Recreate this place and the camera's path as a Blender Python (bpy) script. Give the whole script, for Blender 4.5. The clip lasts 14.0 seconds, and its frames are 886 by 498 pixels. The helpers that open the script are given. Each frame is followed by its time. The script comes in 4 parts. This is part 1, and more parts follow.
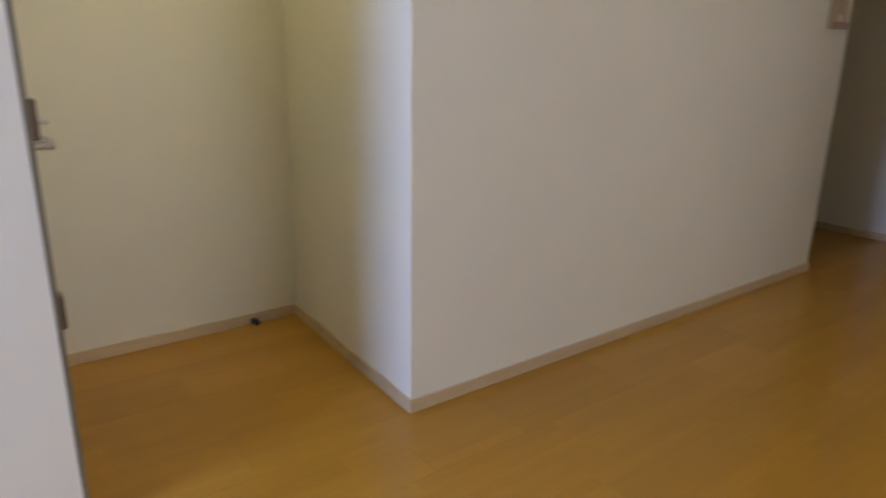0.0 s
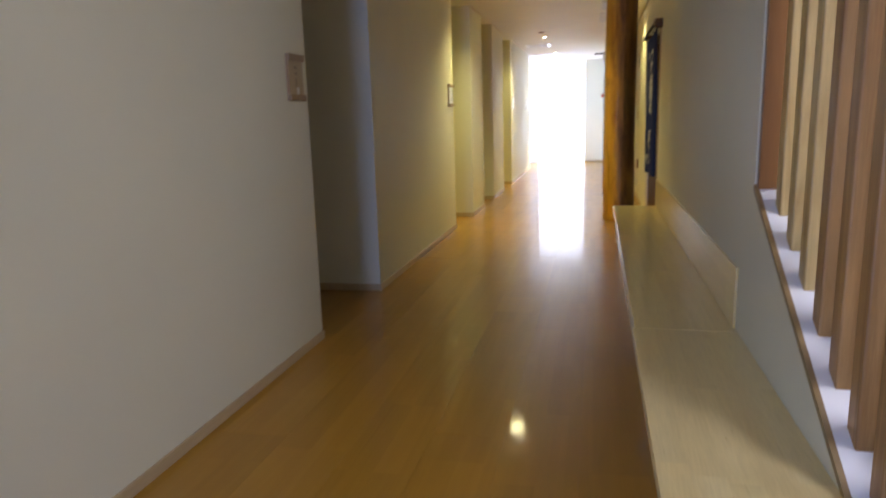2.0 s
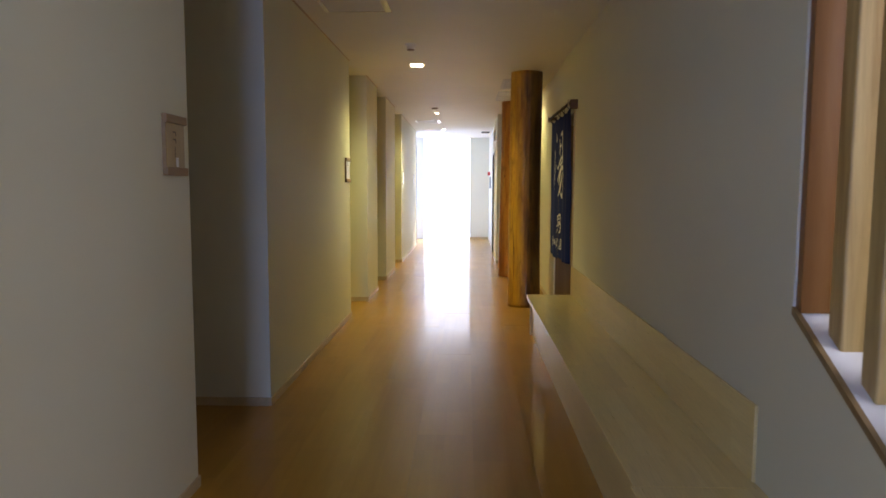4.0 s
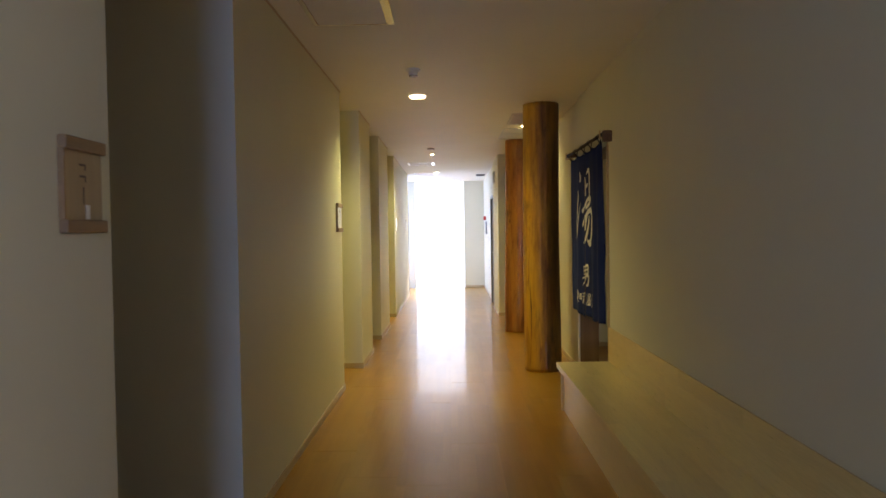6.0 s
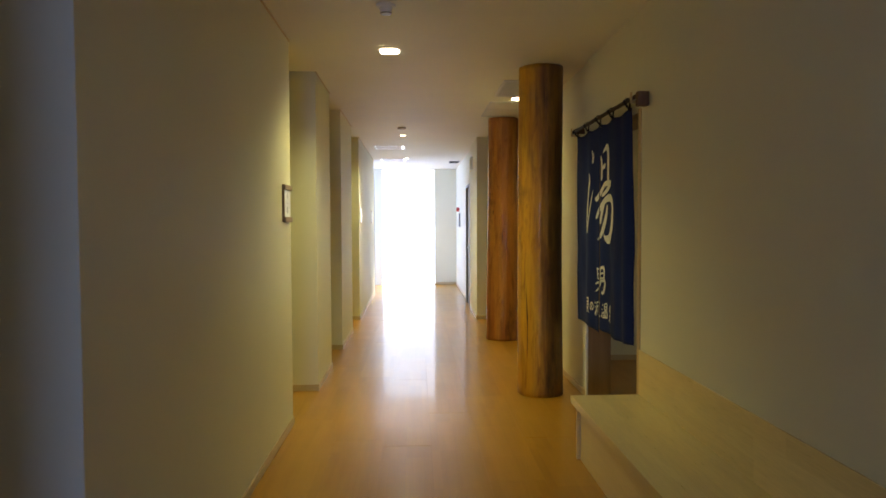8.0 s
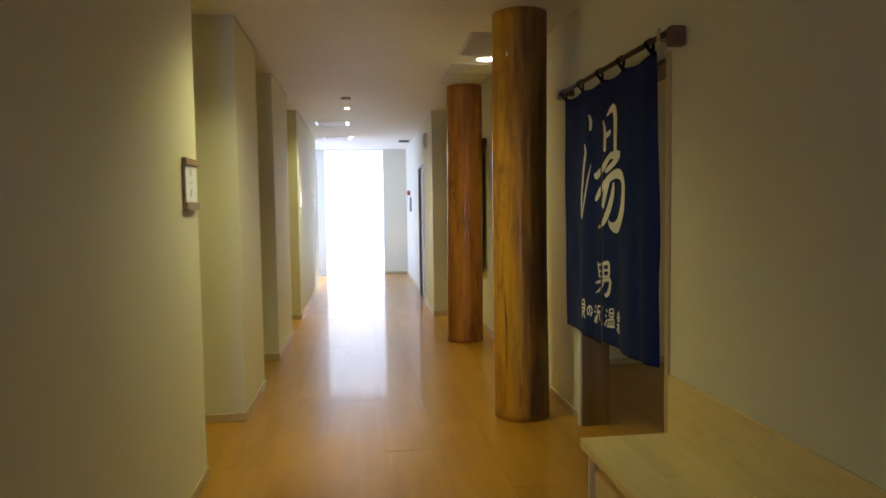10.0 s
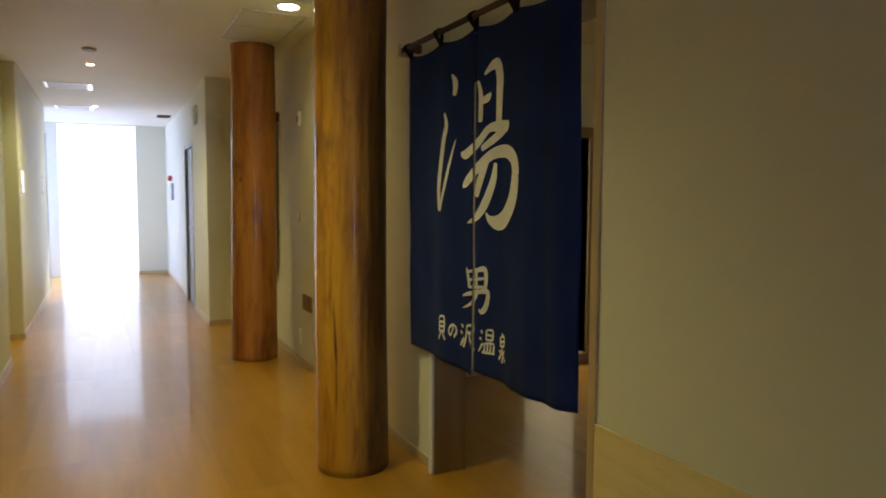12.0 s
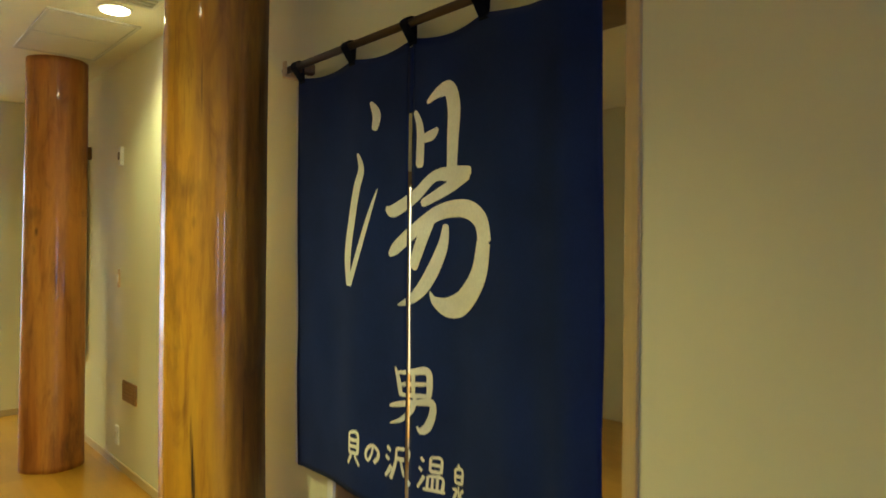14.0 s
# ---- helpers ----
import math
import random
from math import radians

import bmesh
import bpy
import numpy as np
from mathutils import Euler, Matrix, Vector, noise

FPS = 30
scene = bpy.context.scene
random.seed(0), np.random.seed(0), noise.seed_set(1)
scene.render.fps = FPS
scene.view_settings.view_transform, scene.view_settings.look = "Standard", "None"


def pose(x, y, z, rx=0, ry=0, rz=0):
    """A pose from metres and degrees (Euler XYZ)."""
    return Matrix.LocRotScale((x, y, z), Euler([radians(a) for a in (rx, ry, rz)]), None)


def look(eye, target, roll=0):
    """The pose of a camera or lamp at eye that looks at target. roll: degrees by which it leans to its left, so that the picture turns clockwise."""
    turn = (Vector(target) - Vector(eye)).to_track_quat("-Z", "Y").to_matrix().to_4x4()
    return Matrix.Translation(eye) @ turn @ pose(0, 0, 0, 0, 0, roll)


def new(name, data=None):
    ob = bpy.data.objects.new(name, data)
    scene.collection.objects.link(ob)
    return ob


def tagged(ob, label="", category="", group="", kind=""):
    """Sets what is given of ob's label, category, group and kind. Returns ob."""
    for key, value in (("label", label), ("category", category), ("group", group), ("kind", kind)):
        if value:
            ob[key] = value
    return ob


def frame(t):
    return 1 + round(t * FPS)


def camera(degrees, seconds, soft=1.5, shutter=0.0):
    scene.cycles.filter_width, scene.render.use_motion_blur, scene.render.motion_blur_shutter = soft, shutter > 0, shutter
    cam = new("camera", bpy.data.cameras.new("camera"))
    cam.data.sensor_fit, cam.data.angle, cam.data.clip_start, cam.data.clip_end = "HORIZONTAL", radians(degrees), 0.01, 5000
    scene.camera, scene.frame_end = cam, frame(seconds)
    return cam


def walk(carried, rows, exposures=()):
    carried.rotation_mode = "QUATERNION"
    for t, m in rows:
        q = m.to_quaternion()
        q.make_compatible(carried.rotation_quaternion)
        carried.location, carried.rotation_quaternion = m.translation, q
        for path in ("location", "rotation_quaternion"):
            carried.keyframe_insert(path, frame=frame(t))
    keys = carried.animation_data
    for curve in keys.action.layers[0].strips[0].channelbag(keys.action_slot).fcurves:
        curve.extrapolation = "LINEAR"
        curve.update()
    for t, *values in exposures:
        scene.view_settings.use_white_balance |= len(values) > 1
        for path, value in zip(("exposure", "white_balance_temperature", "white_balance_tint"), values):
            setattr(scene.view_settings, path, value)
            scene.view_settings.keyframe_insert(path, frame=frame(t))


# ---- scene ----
cam = camera(66.3, 14.0, soft=1.6, shutter=0.5)
PATH = [
    (0, (0.05, 0.418, 1.287), (-1.482, 1.568, 0.716), 0.9),
    (0.5, (0.025, 0.478, 1.272), (-1.262, 1.905, 0.704), -1.9),
    (1, (-0.036, 0.559, 1.322), (-0.904, 2.255, 0.717), -1.4),
    (1.5, (-0.104, 0.742, 1.286), (-0.773, 2.552, 0.76), -2.4),
    (2, (-0.179, 0.9, 1.303), (-0.615, 2.814, 0.921), -1.7),
    (2.5, (-0.304, 1.063, 1.324), (-0.622, 3.009, 0.991), -1.4),
    (3, (-0.432, 1.225, 1.34), (-0.637, 3.193, 1.048), -2.5),
    (3.5, (-0.492, 1.454, 1.36), (-0.658, 3.436, 1.155), -2.1),
    (4, (-0.568, 1.643, 1.369), (-0.637, 3.633, 1.187), 0.2),
    (6.5, (-0.853, 2.971, 1.404), (-0.853, 4.97, 1.366), -1.4),
    (7, (-0.888, 3.296, 1.4), (-0.849, 5.295, 1.331), -1.4),
    (9.3, (-0.926, 4.674, 1.395), (-0.831, 6.671, 1.317), 0.4),
    (9.5, (-0.884, 4.757, 1.406), (-0.8, 6.752, 1.296), 0.2),
    (10, (-0.947, 5.071, 1.402), (-0.711, 7.054, 1.281), -0.8),
    (10.5, (-0.957, 5.372, 1.382), (-0.683, 7.348, 1.244), -0.4),
    (11, (-0.976, 5.644, 1.404), (-0.622, 7.607, 1.26), 0.6),
    (11.5, (-1.064, 5.922, 1.389), (-0.406, 7.805, 1.235), -0.4),
    (12, (-1.024, 6.209, 1.378), (-0.132, 7.993, 1.232), 0.3),
    (12.5, (-1.008, 6.422, 1.399), (0.01, 8.14, 1.292), 0.8),
    (13, (-1.05, 6.647, 1.43), (0.157, 8.238, 1.319), -1.1),
    (13.5, (-0.978, 6.889, 1.418), (0.298, 8.427, 1.36), 0.3),
    (14, (-0.916, 7.106, 1.457), (0.41, 8.604, 1.453), 0.5),
]
walk(cam, [(t, look(eye, target, roll)) for t, eye, target, roll in PATH],
     exposures=[(0, 0.50, 7400, 14), (1, 0.42, 7100, 12), (2, 0.25, 7000, 11), (3, 0.05, 6900, 10), (4, -0.05, 6900, 10), (6.5, -0.14, 7300, 10), (7.5, -0.14, 7150, 8),
                (9.5, -0.24, 6700, 7), (10, -0.33, 6600, 7), (10.5, -0.42, 6480, 7), (11.5, -0.42, 6450, 8), (12, -0.34, 6450, 8), (12.5, -0.10, 6500, 7), (13, 0.12, 6500, 5), (14, 0.58, 6350, -1)])

# ---- world, sun, lamps ----
world = bpy.data.worlds.new("sky_world")
scene.world = world
world.use_nodes = True
wn, wl = world.node_tree.nodes, world.node_tree.links
sky = wn.new("ShaderNodeTexSky")
sky.sky_type, sky.sun_disc = "NISHITA", False
SUN_DIR = Vector((-1.0, -2.9, -2.3)).normalized()
sky.sun_elevation = math.asin(-SUN_DIR.z)
sky.sun_rotation = math.atan2(-SUN_DIR.x, -SUN_DIR.y)
wl.new(sky.outputs[0], wn["Background"].inputs[0])
wn["Background"].inputs[1].default_value = 0.15
sun = new("sun", bpy.data.lights.new("sun", "SUN"))
sun.data.energy, sun.data.angle, sun.data.color = 5.0, radians(0.6), (1.0, 0.98, 0.95)
sun.matrix_world = look((2, 24, 6), Vector((2, 24, 6)) + SUN_DIR)


def area_lamp(name, eye, target, sx, sy, watts, colour):
    d = bpy.data.lights.new(name, "AREA")
    d.shape, d.size, d.size_y, d.energy, d.color = "RECTANGLE", sx, sy, watts, colour
    ob = new(name, d)
    ob.matrix_world = look(eye, target)
    return ob


H = 2.66            # ceiling height
XL, XC = -1.785, -1.745   # near and far left wall planes
XR, XR2 = 0.418, 0.44    # right wall planes
YF = 19.62          # far wall
XS, XE = -0.03, 0.012    # stepped-out wall before and after the grey door
area_lamp("window_light_lobby", (-1.28, -1.70, 1.15), (-1.28, 0, 1.15), 0.88, 2.0, 78, (0.265, 0.41, 1.0))
area_lamp("window_light_stairs", (2.38, 2.60, 2.0), (0, 2.6, -0.2), 1.8, 1.15, 94, (0.725, 0.76, 1.0))
area_lamp("window_light_end", (-1.0925, YF + 0.11, 1.3225), (-1.0925, 10, 1.3225), 1.215, 2.645, 38, (0.61, 0.69, 1.0))
# unseen fill, added in a side opening to turn the end wall pale blue
area_lamp("end_wall_fill", (-2.84, 18.50, 1.25), (0, 18.50, 1.25), 1.7, 2.2, 125, (0.29, 0.43, 1.0))
area_lamp("changing_room_light", (2.6, 12.6, 2.55), (2.6, 12.6, 0), 1.2, 0.6, 80, (1.0, 0.97, 0.9))
# last two fixtures are unseen, added to light the entry alcove and bath entrance
LAMPS = [(-1.104, 8.95, 26), (0.117, 10.81, 11.3), (-1.10, 13.65, 27), (-1.09, 17.0, 4), (-2.35, 1.15, 1.9), (3.3, 9.0, 4.0)]
for lx, ly, watts in LAMPS:
    d = bpy.data.lights.new("downlight_lamp", "SPOT")
    d.energy, d.color, d.shadow_soft_size = watts * 7.3, (0.95, 0.90, 0.42), 0.08
    d.spot_size, d.spot_blend = radians(140), 1.0
    ob = new("downlight_lamp", d)
    ob.matrix_world = look((lx, ly, H - 0.02), (lx, ly, 0))


# ---- materials ----
def material(name):
    m = bpy.data.materials.new(name)
    m.use_nodes = True
    nt = m.node_tree
    return m, nt, nt.nodes["Principled BSDF"]


def coords(nt, scale=(1, 1, 1), kind="Object"):
    tc = nt.nodes.new("ShaderNodeTexCoord")
    mp = nt.nodes.new("ShaderNodeMapping")
    mp.inputs["Scale"].default_value = scale
    nt.links.new(tc.outputs[kind], mp.inputs[0])
    return mp.outputs[0]


def noise_tex(nt, vec, scale, detail=4.0, rough=0.55, distortion=0.0):
    n = nt.nodes.new("ShaderNodeTexNoise")
    n.inputs["Scale"].default_value, n.inputs["Detail"].default_value = scale, detail
    n.inputs["Roughness"].default_value, n.inputs["Distortion"].default_value = rough, distortion
    nt.links.new(vec, n.inputs["Vector"])
    return n.outputs["Fac"]


def ramp(nt, fac, stops):
    r = nt.nodes.new("ShaderNodeValToRGB")
    e = r.color_ramp.elements
    while len(e) < len(stops):
        e.new(0.5)
    for el, (p, c) in zip(e, stops):
        el.position, el.color = p, (*c, 1)
    nt.links.new(fac, r.inputs[0])
    return r.outputs[0]


def mix(nt, a, b, fac, mode="MIX"):
    n = nt.nodes.new("ShaderNodeMix")
    n.data_type, n.blend_type = "RGBA", mode
    for sock, v in ((n.inputs[0], fac), (n.inputs[6], a), (n.inputs[7], b)):
        if isinstance(v, bpy.types.NodeSocket):
            nt.links.new(v, sock)
        elif isinstance(v, tuple):
            sock.default_value = (*v, 1)
        else:
            sock.default_value = v
    return n.outputs[2]


def bump(nt, p, height, strength, distance):
    b = nt.nodes.new("ShaderNodeBump")
    b.inputs["Strength"].default_value, b.inputs["Distance"].default_value = strength, distance
    nt.links.new(height, b.inputs["Height"])
    nt.links.new(b.outputs[0], p.inputs["Normal"])


def vary_rough(nt, p, fac, lo, hi):
    r = nt.nodes.new("ShaderNodeMapRange")
    r.inputs[3].default_value, r.inputs[4].default_value = lo, hi
    nt.links.new(fac, r.inputs[0])
    nt.links.new(r.outputs[0], p.inputs["Roughness"])


def mat_wallpaper(name, colour):
    m, nt, p = material(name)
    v = coords(nt)
    soft = noise_tex(nt, v, 0.9, 3)
    fine = noise_tex(nt, v, 330, 3, 0.7)
    c = ramp(nt, soft, [(0.3, tuple(x * 0.94 for x in colour)), (0.7, colour)])
    nt.links.new(c, p.inputs["Base Color"])
    p.inputs["Roughness"].default_value = 0.62
    p.inputs["Specular IOR Level"].default_value = 0.3
    bump(nt, p, fine, 0.35, 0.0012)
    return m


def mat_plain(name, colour, rough=0.5, metal=0.0, wear=0.06, grain=120):
    m, nt, p = material(name)
    v = coords(nt)
    f = noise_tex(nt, v, grain, 4)
    g = noise_tex(nt, v, 3.0, 3)
    c = ramp(nt, g, [(0.3, tuple(x * (1 - wear) for x in colour)), (0.7, tuple(min(1, x * (1 + wear)) for x in colour))])
    nt.links.new(c, p.inputs["Base Color"])
    vary_rough(nt, p, f, rough * 0.85, min(1, rough * 1.15))
    p.inputs["Metallic"].default_value = metal
    bump(nt, p, f, 0.08, 0.0005)
    return m


def mat_wood(name, dark, light, axis, ring=9.0, rough=0.35, coat=0.0, per_object=0.0, coat_rough=0.1, relief=0.1):
    """Sawn wood whose grain runs along an axis (0 x, 1 y, 2 z)."""
    m, nt, p = material(name)
    s = [1.0, 1.0, 1.0]
    s[axis] = 0.06
    v = coords(nt, tuple(s))
    if per_object:
        info = nt.nodes.new("ShaderNodeObjectInfo")
        add = nt.nodes.new("ShaderNodeVectorMath")
        add.operation = "MULTIPLY_ADD"
        comb = nt.nodes.new("ShaderNodeCombineXYZ")
        for i in range(3):
            nt.links.new(info.outputs["Random"], comb.inputs[i])
        nt.links.new(comb.outputs[0], add.inputs[0])
        add.inputs[1].default_value = (37.0, 23.0, 51.0)
        nt.links.new(v, add.inputs[2])
        v = add.outputs[0]
    bands = noise_tex(nt, v, ring, 5, 0.6, 0.8)
    fibre = noise_tex(nt, v, ring * 22, 3, 0.6)
    c = ramp(nt, bands, [(0.28, dark), (0.5, tuple((a + b) / 2 for a, b in zip(dark, light))), (0.72, light)])
    c = mix(nt, c, ramp(nt, fibre, [(0.3, (0.72, 0.70, 0.66)), (0.65, (1, 1, 1))]), 0.35, "MULTIPLY")
    if per_object:
        c = mix(nt, c, ramp(nt, info.outputs["Random"], [(0.0, (1 - per_object,) * 3), (1.0, (1.0, 1.0, 1.0))]), 1.0, "MULTIPLY")
    nt.links.new(c, p.inputs["Base Color"])
    vary_rough(nt, p, fibre, rough * 0.8, rough * 1.2)
    p.inputs["Coat Weight"].default_value, p.inputs["Coat Roughness"].default_value = coat, coat_rough
    bump(nt, p, fibre, relief, 0.0006)
    return m


def mat_log(name, dark, mid, light, flank_dark):
    m, nt, p = material(name)
    v = coords(nt, (1, 1, 0.09))
    info = nt.nodes.new("ShaderNodeObjectInfo")
    shift = nt.nodes.new("ShaderNodeVectorMath")
    shift.operation = "ADD"
    nt.links.new(v, shift.inputs[0])
    nt.links.new(info.outputs["Location"], shift.inputs[1])
    v = shift.outputs[0]
    broad = noise_tex(nt, v, 5.0, 4, 0.55, 0.6)
    streak = noise_tex(nt, v, 26, 5, 0.65, 0.4)
    fibre = noise_tex(nt, v, 150, 3, 0.6)
    c = ramp(nt, broad, [(0.33, dark), (0.5, mid), (0.66, light)])
    patch = noise_tex(nt, coords(nt, (1, 1, 0.3)), 7.5, 4, 0.6, 0.8)
    c = mix(nt, c, ramp(nt, patch, [(0.34, (0.62, 0.52, 0.40)), (0.46, (1, 1, 1)), (0.66, (1.18, 1.16, 1.0))]), 0.8, "MULTIPLY")
    c = mix(nt, c, ramp(nt, streak, [(0.36, (0.46, 0.28, 0.14)), (0.47, (1, 1, 1))]), 0.4, "MULTIPLY")
    c = mix(nt, c, ramp(nt, fibre, [(0.3, (0.7, 0.62, 0.55)), (0.6, (1, 1, 1))]), 0.25, "MULTIPLY")
    thin = nt.nodes.new("ShaderNodeMapping")
    thin.inputs["Scale"].default_value = (1, 1, 0.35)
    nt.links.new(v, thin.inputs[0])
    crack = noise_tex(nt, thin.outputs[0], 34, 2, 0.5)
    c = mix(nt, c, (0.035, 0.014, 0.005), ramp(nt, crack, [(0.25, (1, 1, 1)), (0.30, (0, 0, 0))]))
    stain = noise_tex(nt, coords(nt, (1.6, 1.6, 0.55)), 2.3, 5, 0.62)
    c = mix(nt, c, ramp(nt, stain, [(0.56, (1, 1, 1)), (0.70, (0.22, 0.19, 0.17))]), 0.9, "MULTIPLY")
    # one flank multiplied darker, with a ragged edge
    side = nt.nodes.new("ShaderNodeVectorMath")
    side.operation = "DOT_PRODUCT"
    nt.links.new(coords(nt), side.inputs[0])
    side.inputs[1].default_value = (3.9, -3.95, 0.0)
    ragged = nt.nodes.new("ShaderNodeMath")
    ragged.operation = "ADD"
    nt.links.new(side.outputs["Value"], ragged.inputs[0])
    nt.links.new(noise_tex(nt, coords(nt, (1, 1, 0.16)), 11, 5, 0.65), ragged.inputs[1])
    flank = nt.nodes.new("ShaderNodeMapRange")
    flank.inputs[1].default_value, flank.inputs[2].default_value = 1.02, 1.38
    flank.inputs[4].default_value = flank_dark
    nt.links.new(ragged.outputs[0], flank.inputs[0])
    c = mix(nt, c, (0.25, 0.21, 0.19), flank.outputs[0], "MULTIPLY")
    vor = nt.nodes.new("ShaderNodeTexVoronoi")
    vor.inputs["Scale"].default_value = 4.2
    nt.links.new(coords(nt, (1, 1, 0.42)), vor.inputs["Vector"])
    knot = ramp(nt, vor.outputs["Distance"], [(0.045, (1, 1, 1)), (0.085, (0, 0, 0))])
    c = mix(nt, c, (0.03, 0.012, 0.004), knot)
    nt.links.new(c, p.inputs["Base Color"])
    vary_rough(nt, p, fibre, 0.5, 0.65)
    p.inputs["Coat Weight"].default_value, p.inputs["Coat Roughness"].default_value = 0.4, 0.075
    wavy = mix(nt, streak, noise_tex(nt, coords(nt, (1, 1, 0.3)), 9, 2), 0.88)
    bump(nt, p, wavy, 0.55, 0.012)
    return m


def mat_floor(name):
    """Varnished board floor; each board a shade of its own, three strips wide."""
    m, nt, p = material(name)
    info = nt.nodes.new("ShaderNodeObjectInfo")
    v = coords(nt, (1, 0.05, 1))
    sh = nt.nodes.new("ShaderNodeVectorMath")
    sh.operation = "ADD"
    nt.links.new(v, sh.inputs[0])
    nt.links.new(info.outputs["Location"], sh.inputs[1])
    v = sh.outputs[0]
    bands = noise_tex(nt, v, 14, 5, 0.6, 0.7)
    fibre = noise_tex(nt, v, 240, 3, 0.6)
    c = ramp(nt, bands, [(0.3, (0.445, 0.215, 0.021)), (0.7, (0.50, 0.252, 0.029))])
    c = mix(nt, c, ramp(nt, fibre, [(0.3, (0.94, 0.92, 0.89)), (0.65, (1, 1, 1))]), 0.3, "MULTIPLY")
    c = mix(nt, c, ramp(nt, info.outputs["Random"], [(0.0, (0.90, 0.885, 0.87)), (1.0, (1, 1, 1))]), 1.0, "MULTIPLY")
    tc = nt.nodes.new("ShaderNodeTexCoord")
    sep = nt.nodes.new("ShaderNodeSeparateXYZ")
    nt.links.new(tc.outputs["Object"], sep.inputs[0])
    cell = nt.nodes.new("ShaderNodeCombineXYZ")
    for k, (size, shift) in enumerate(((0.101, 5.0505), (0.606, 9.009))):
        a = nt.nodes.new("ShaderNodeMath")
        a.operation = "ADD"
        nt.links.new(sep.outputs[k], a.inputs[0])
        a.inputs[1].default_value = shift
        d = nt.nodes.new("ShaderNodeMath")
        d.operation = "DIVIDE"
        nt.links.new(a.outputs[0], d.inputs[0])
        d.inputs[1].default_value = size
        fl = nt.nodes.new("ShaderNodeMath")
        fl.operation = "FLOOR"
        nt.links.new(d.outputs[0], fl.inputs[0])
        nt.links.new(fl.outputs[0], cell.inputs[k])
    nt.links.new(info.outputs["Random"], cell.inputs[2])
    wn_tex = nt.nodes.new("ShaderNodeTexWhiteNoise")
    nt.links.new(cell.outputs[0], wn_tex.inputs["Vector"])
    c = mix(nt, c, ramp(nt, wn_tex.outputs["Value"], [(0.0, (0.90, 0.89, 0.88)), (1.0, (1, 1, 1))]), 1.0, "MULTIPLY")
    nt.links.new(c, p.inputs["Base Color"])
    p.inputs["Specular IOR Level"].default_value = 0.2
    worn = noise_tex(nt, coords(nt, (1, 1, 1)), 2.6, 5, 0.6)
    vary_rough(nt, p, worn, 0.30, 0.42)
    p.inputs["Coat Weight"].default_value, p.inputs["Coat Roughness"].default_value = 0.48, 0.075
    bump(nt, p, fibre, 0.02, 0.0004)
    return m


def mat_cloth(name, colour):
    m, nt, p = material(name)
    v = coords(nt)
    w = noise_tex(nt, coords(nt, (1, 1, 0.25)), 420, 2, 0.6)
    big = noise_tex(nt, v, 4.0, 4)
    c = ramp(nt, big, [(0.3, tuple(x * 0.82 for x in colour)), (0.7, tuple(x * 1.12 for x in colour))])
    c = mix(nt, c, ramp(nt, w, [(0.35, (0.75, 0.75, 0.78)), (0.65, (1, 1, 1))]), 0.6, "MULTIPLY")
    nt.links.new(c, p.inputs["Base Color"])
    p.inputs["Roughness"].default_value = 0.85
    p.inputs["Sheen Weight"].default_value = 0.03
    p.inputs["Specular IOR Level"].default_value = 0.1
    bump(nt, p, w, 0.3, 0.0006)
    return m


def mat_glow(name, colour, strength):
    m, nt, p = material(name)
    p.inputs["Base Color"].default_value = (0.9, 0.9, 0.88, 1)
    p.inputs["Emission Color"].default_value = (*colour, 1)
    p.inputs["Emission Strength"].default_value = strength
    return m


def mat_glass(name):
    m, nt, p = material(name)
    p.inputs["Base Color"].default_value = (0.96, 0.98, 0.98, 1)
    p.inputs["Transmission Weight"].default_value = 1.0
    p.inputs["Roughness"].default_value, p.inputs["IOR"].default_value = 0.0, 1.45
    return m


WALL = mat_wallpaper("embossed_wallpaper", (0.775, 0.752, 0.575))
CEIL = mat_wallpaper("ceiling_paper", (0.84, 0.82, 0.71))
PAINT = mat_plain("white_paint", (0.80, 0.79, 0.77), 0.4)
BASE = mat_wood("baseboard_wood", (0.52, 0.39, 0.21), (0.64, 0.50, 0.29), 1, 12, 0.4)
FLOOR = mat_floor("varnished_boards")
STAVES = mat_wood("laminated_ash", (0.80, 0.63, 0.29), (0.89, 0.735, 0.38), 1, 7, 0.3, 0.35, 0.09, 0.14, 0.02)
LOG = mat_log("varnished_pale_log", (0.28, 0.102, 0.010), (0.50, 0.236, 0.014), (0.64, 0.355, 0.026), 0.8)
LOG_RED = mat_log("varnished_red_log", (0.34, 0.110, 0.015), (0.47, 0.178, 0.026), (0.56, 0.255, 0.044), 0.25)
POST = mat_wood("ash_post", (0.42, 0.25, 0.070), (0.80, 0.60, 0.26), 2, 20, 0.5, per_object=0.2, relief=0.3)
# redder copy of the ash: shaded side faces put into the nearer posts' colour
POST_SHADED = mat_wood("shaded_ash_post", (0.27, 0.125, 0.036), (0.54, 0.31, 0.115), 2, 18, 0.5, per_object=0.2, relief=0.3)
BROWN = mat_wood("stained_panel", (0.24, 0.100, 0.025), (0.33, 0.150, 0.042), 2, 6, 0.4)
JAMB = mat_wood("jamb_wood", (0.24, 0.155, 0.065), (0.33, 0.22, 0.10), 2, 10, 0.4)
CASING = mat_wood("casing_wood", (0.50, 0.36, 0.18), (0.64, 0.48, 0.27), 2, 12, 0.4)
INDIGO = mat_cloth("indigo_cotton", (0.012, 0.025, 0.115))
MAROON = mat_cloth("maroon_cotton", (0.115, 0.022, 0.018))
DYE = mat_cloth("undyed_cotton", (0.85, 0.84, 0.80))
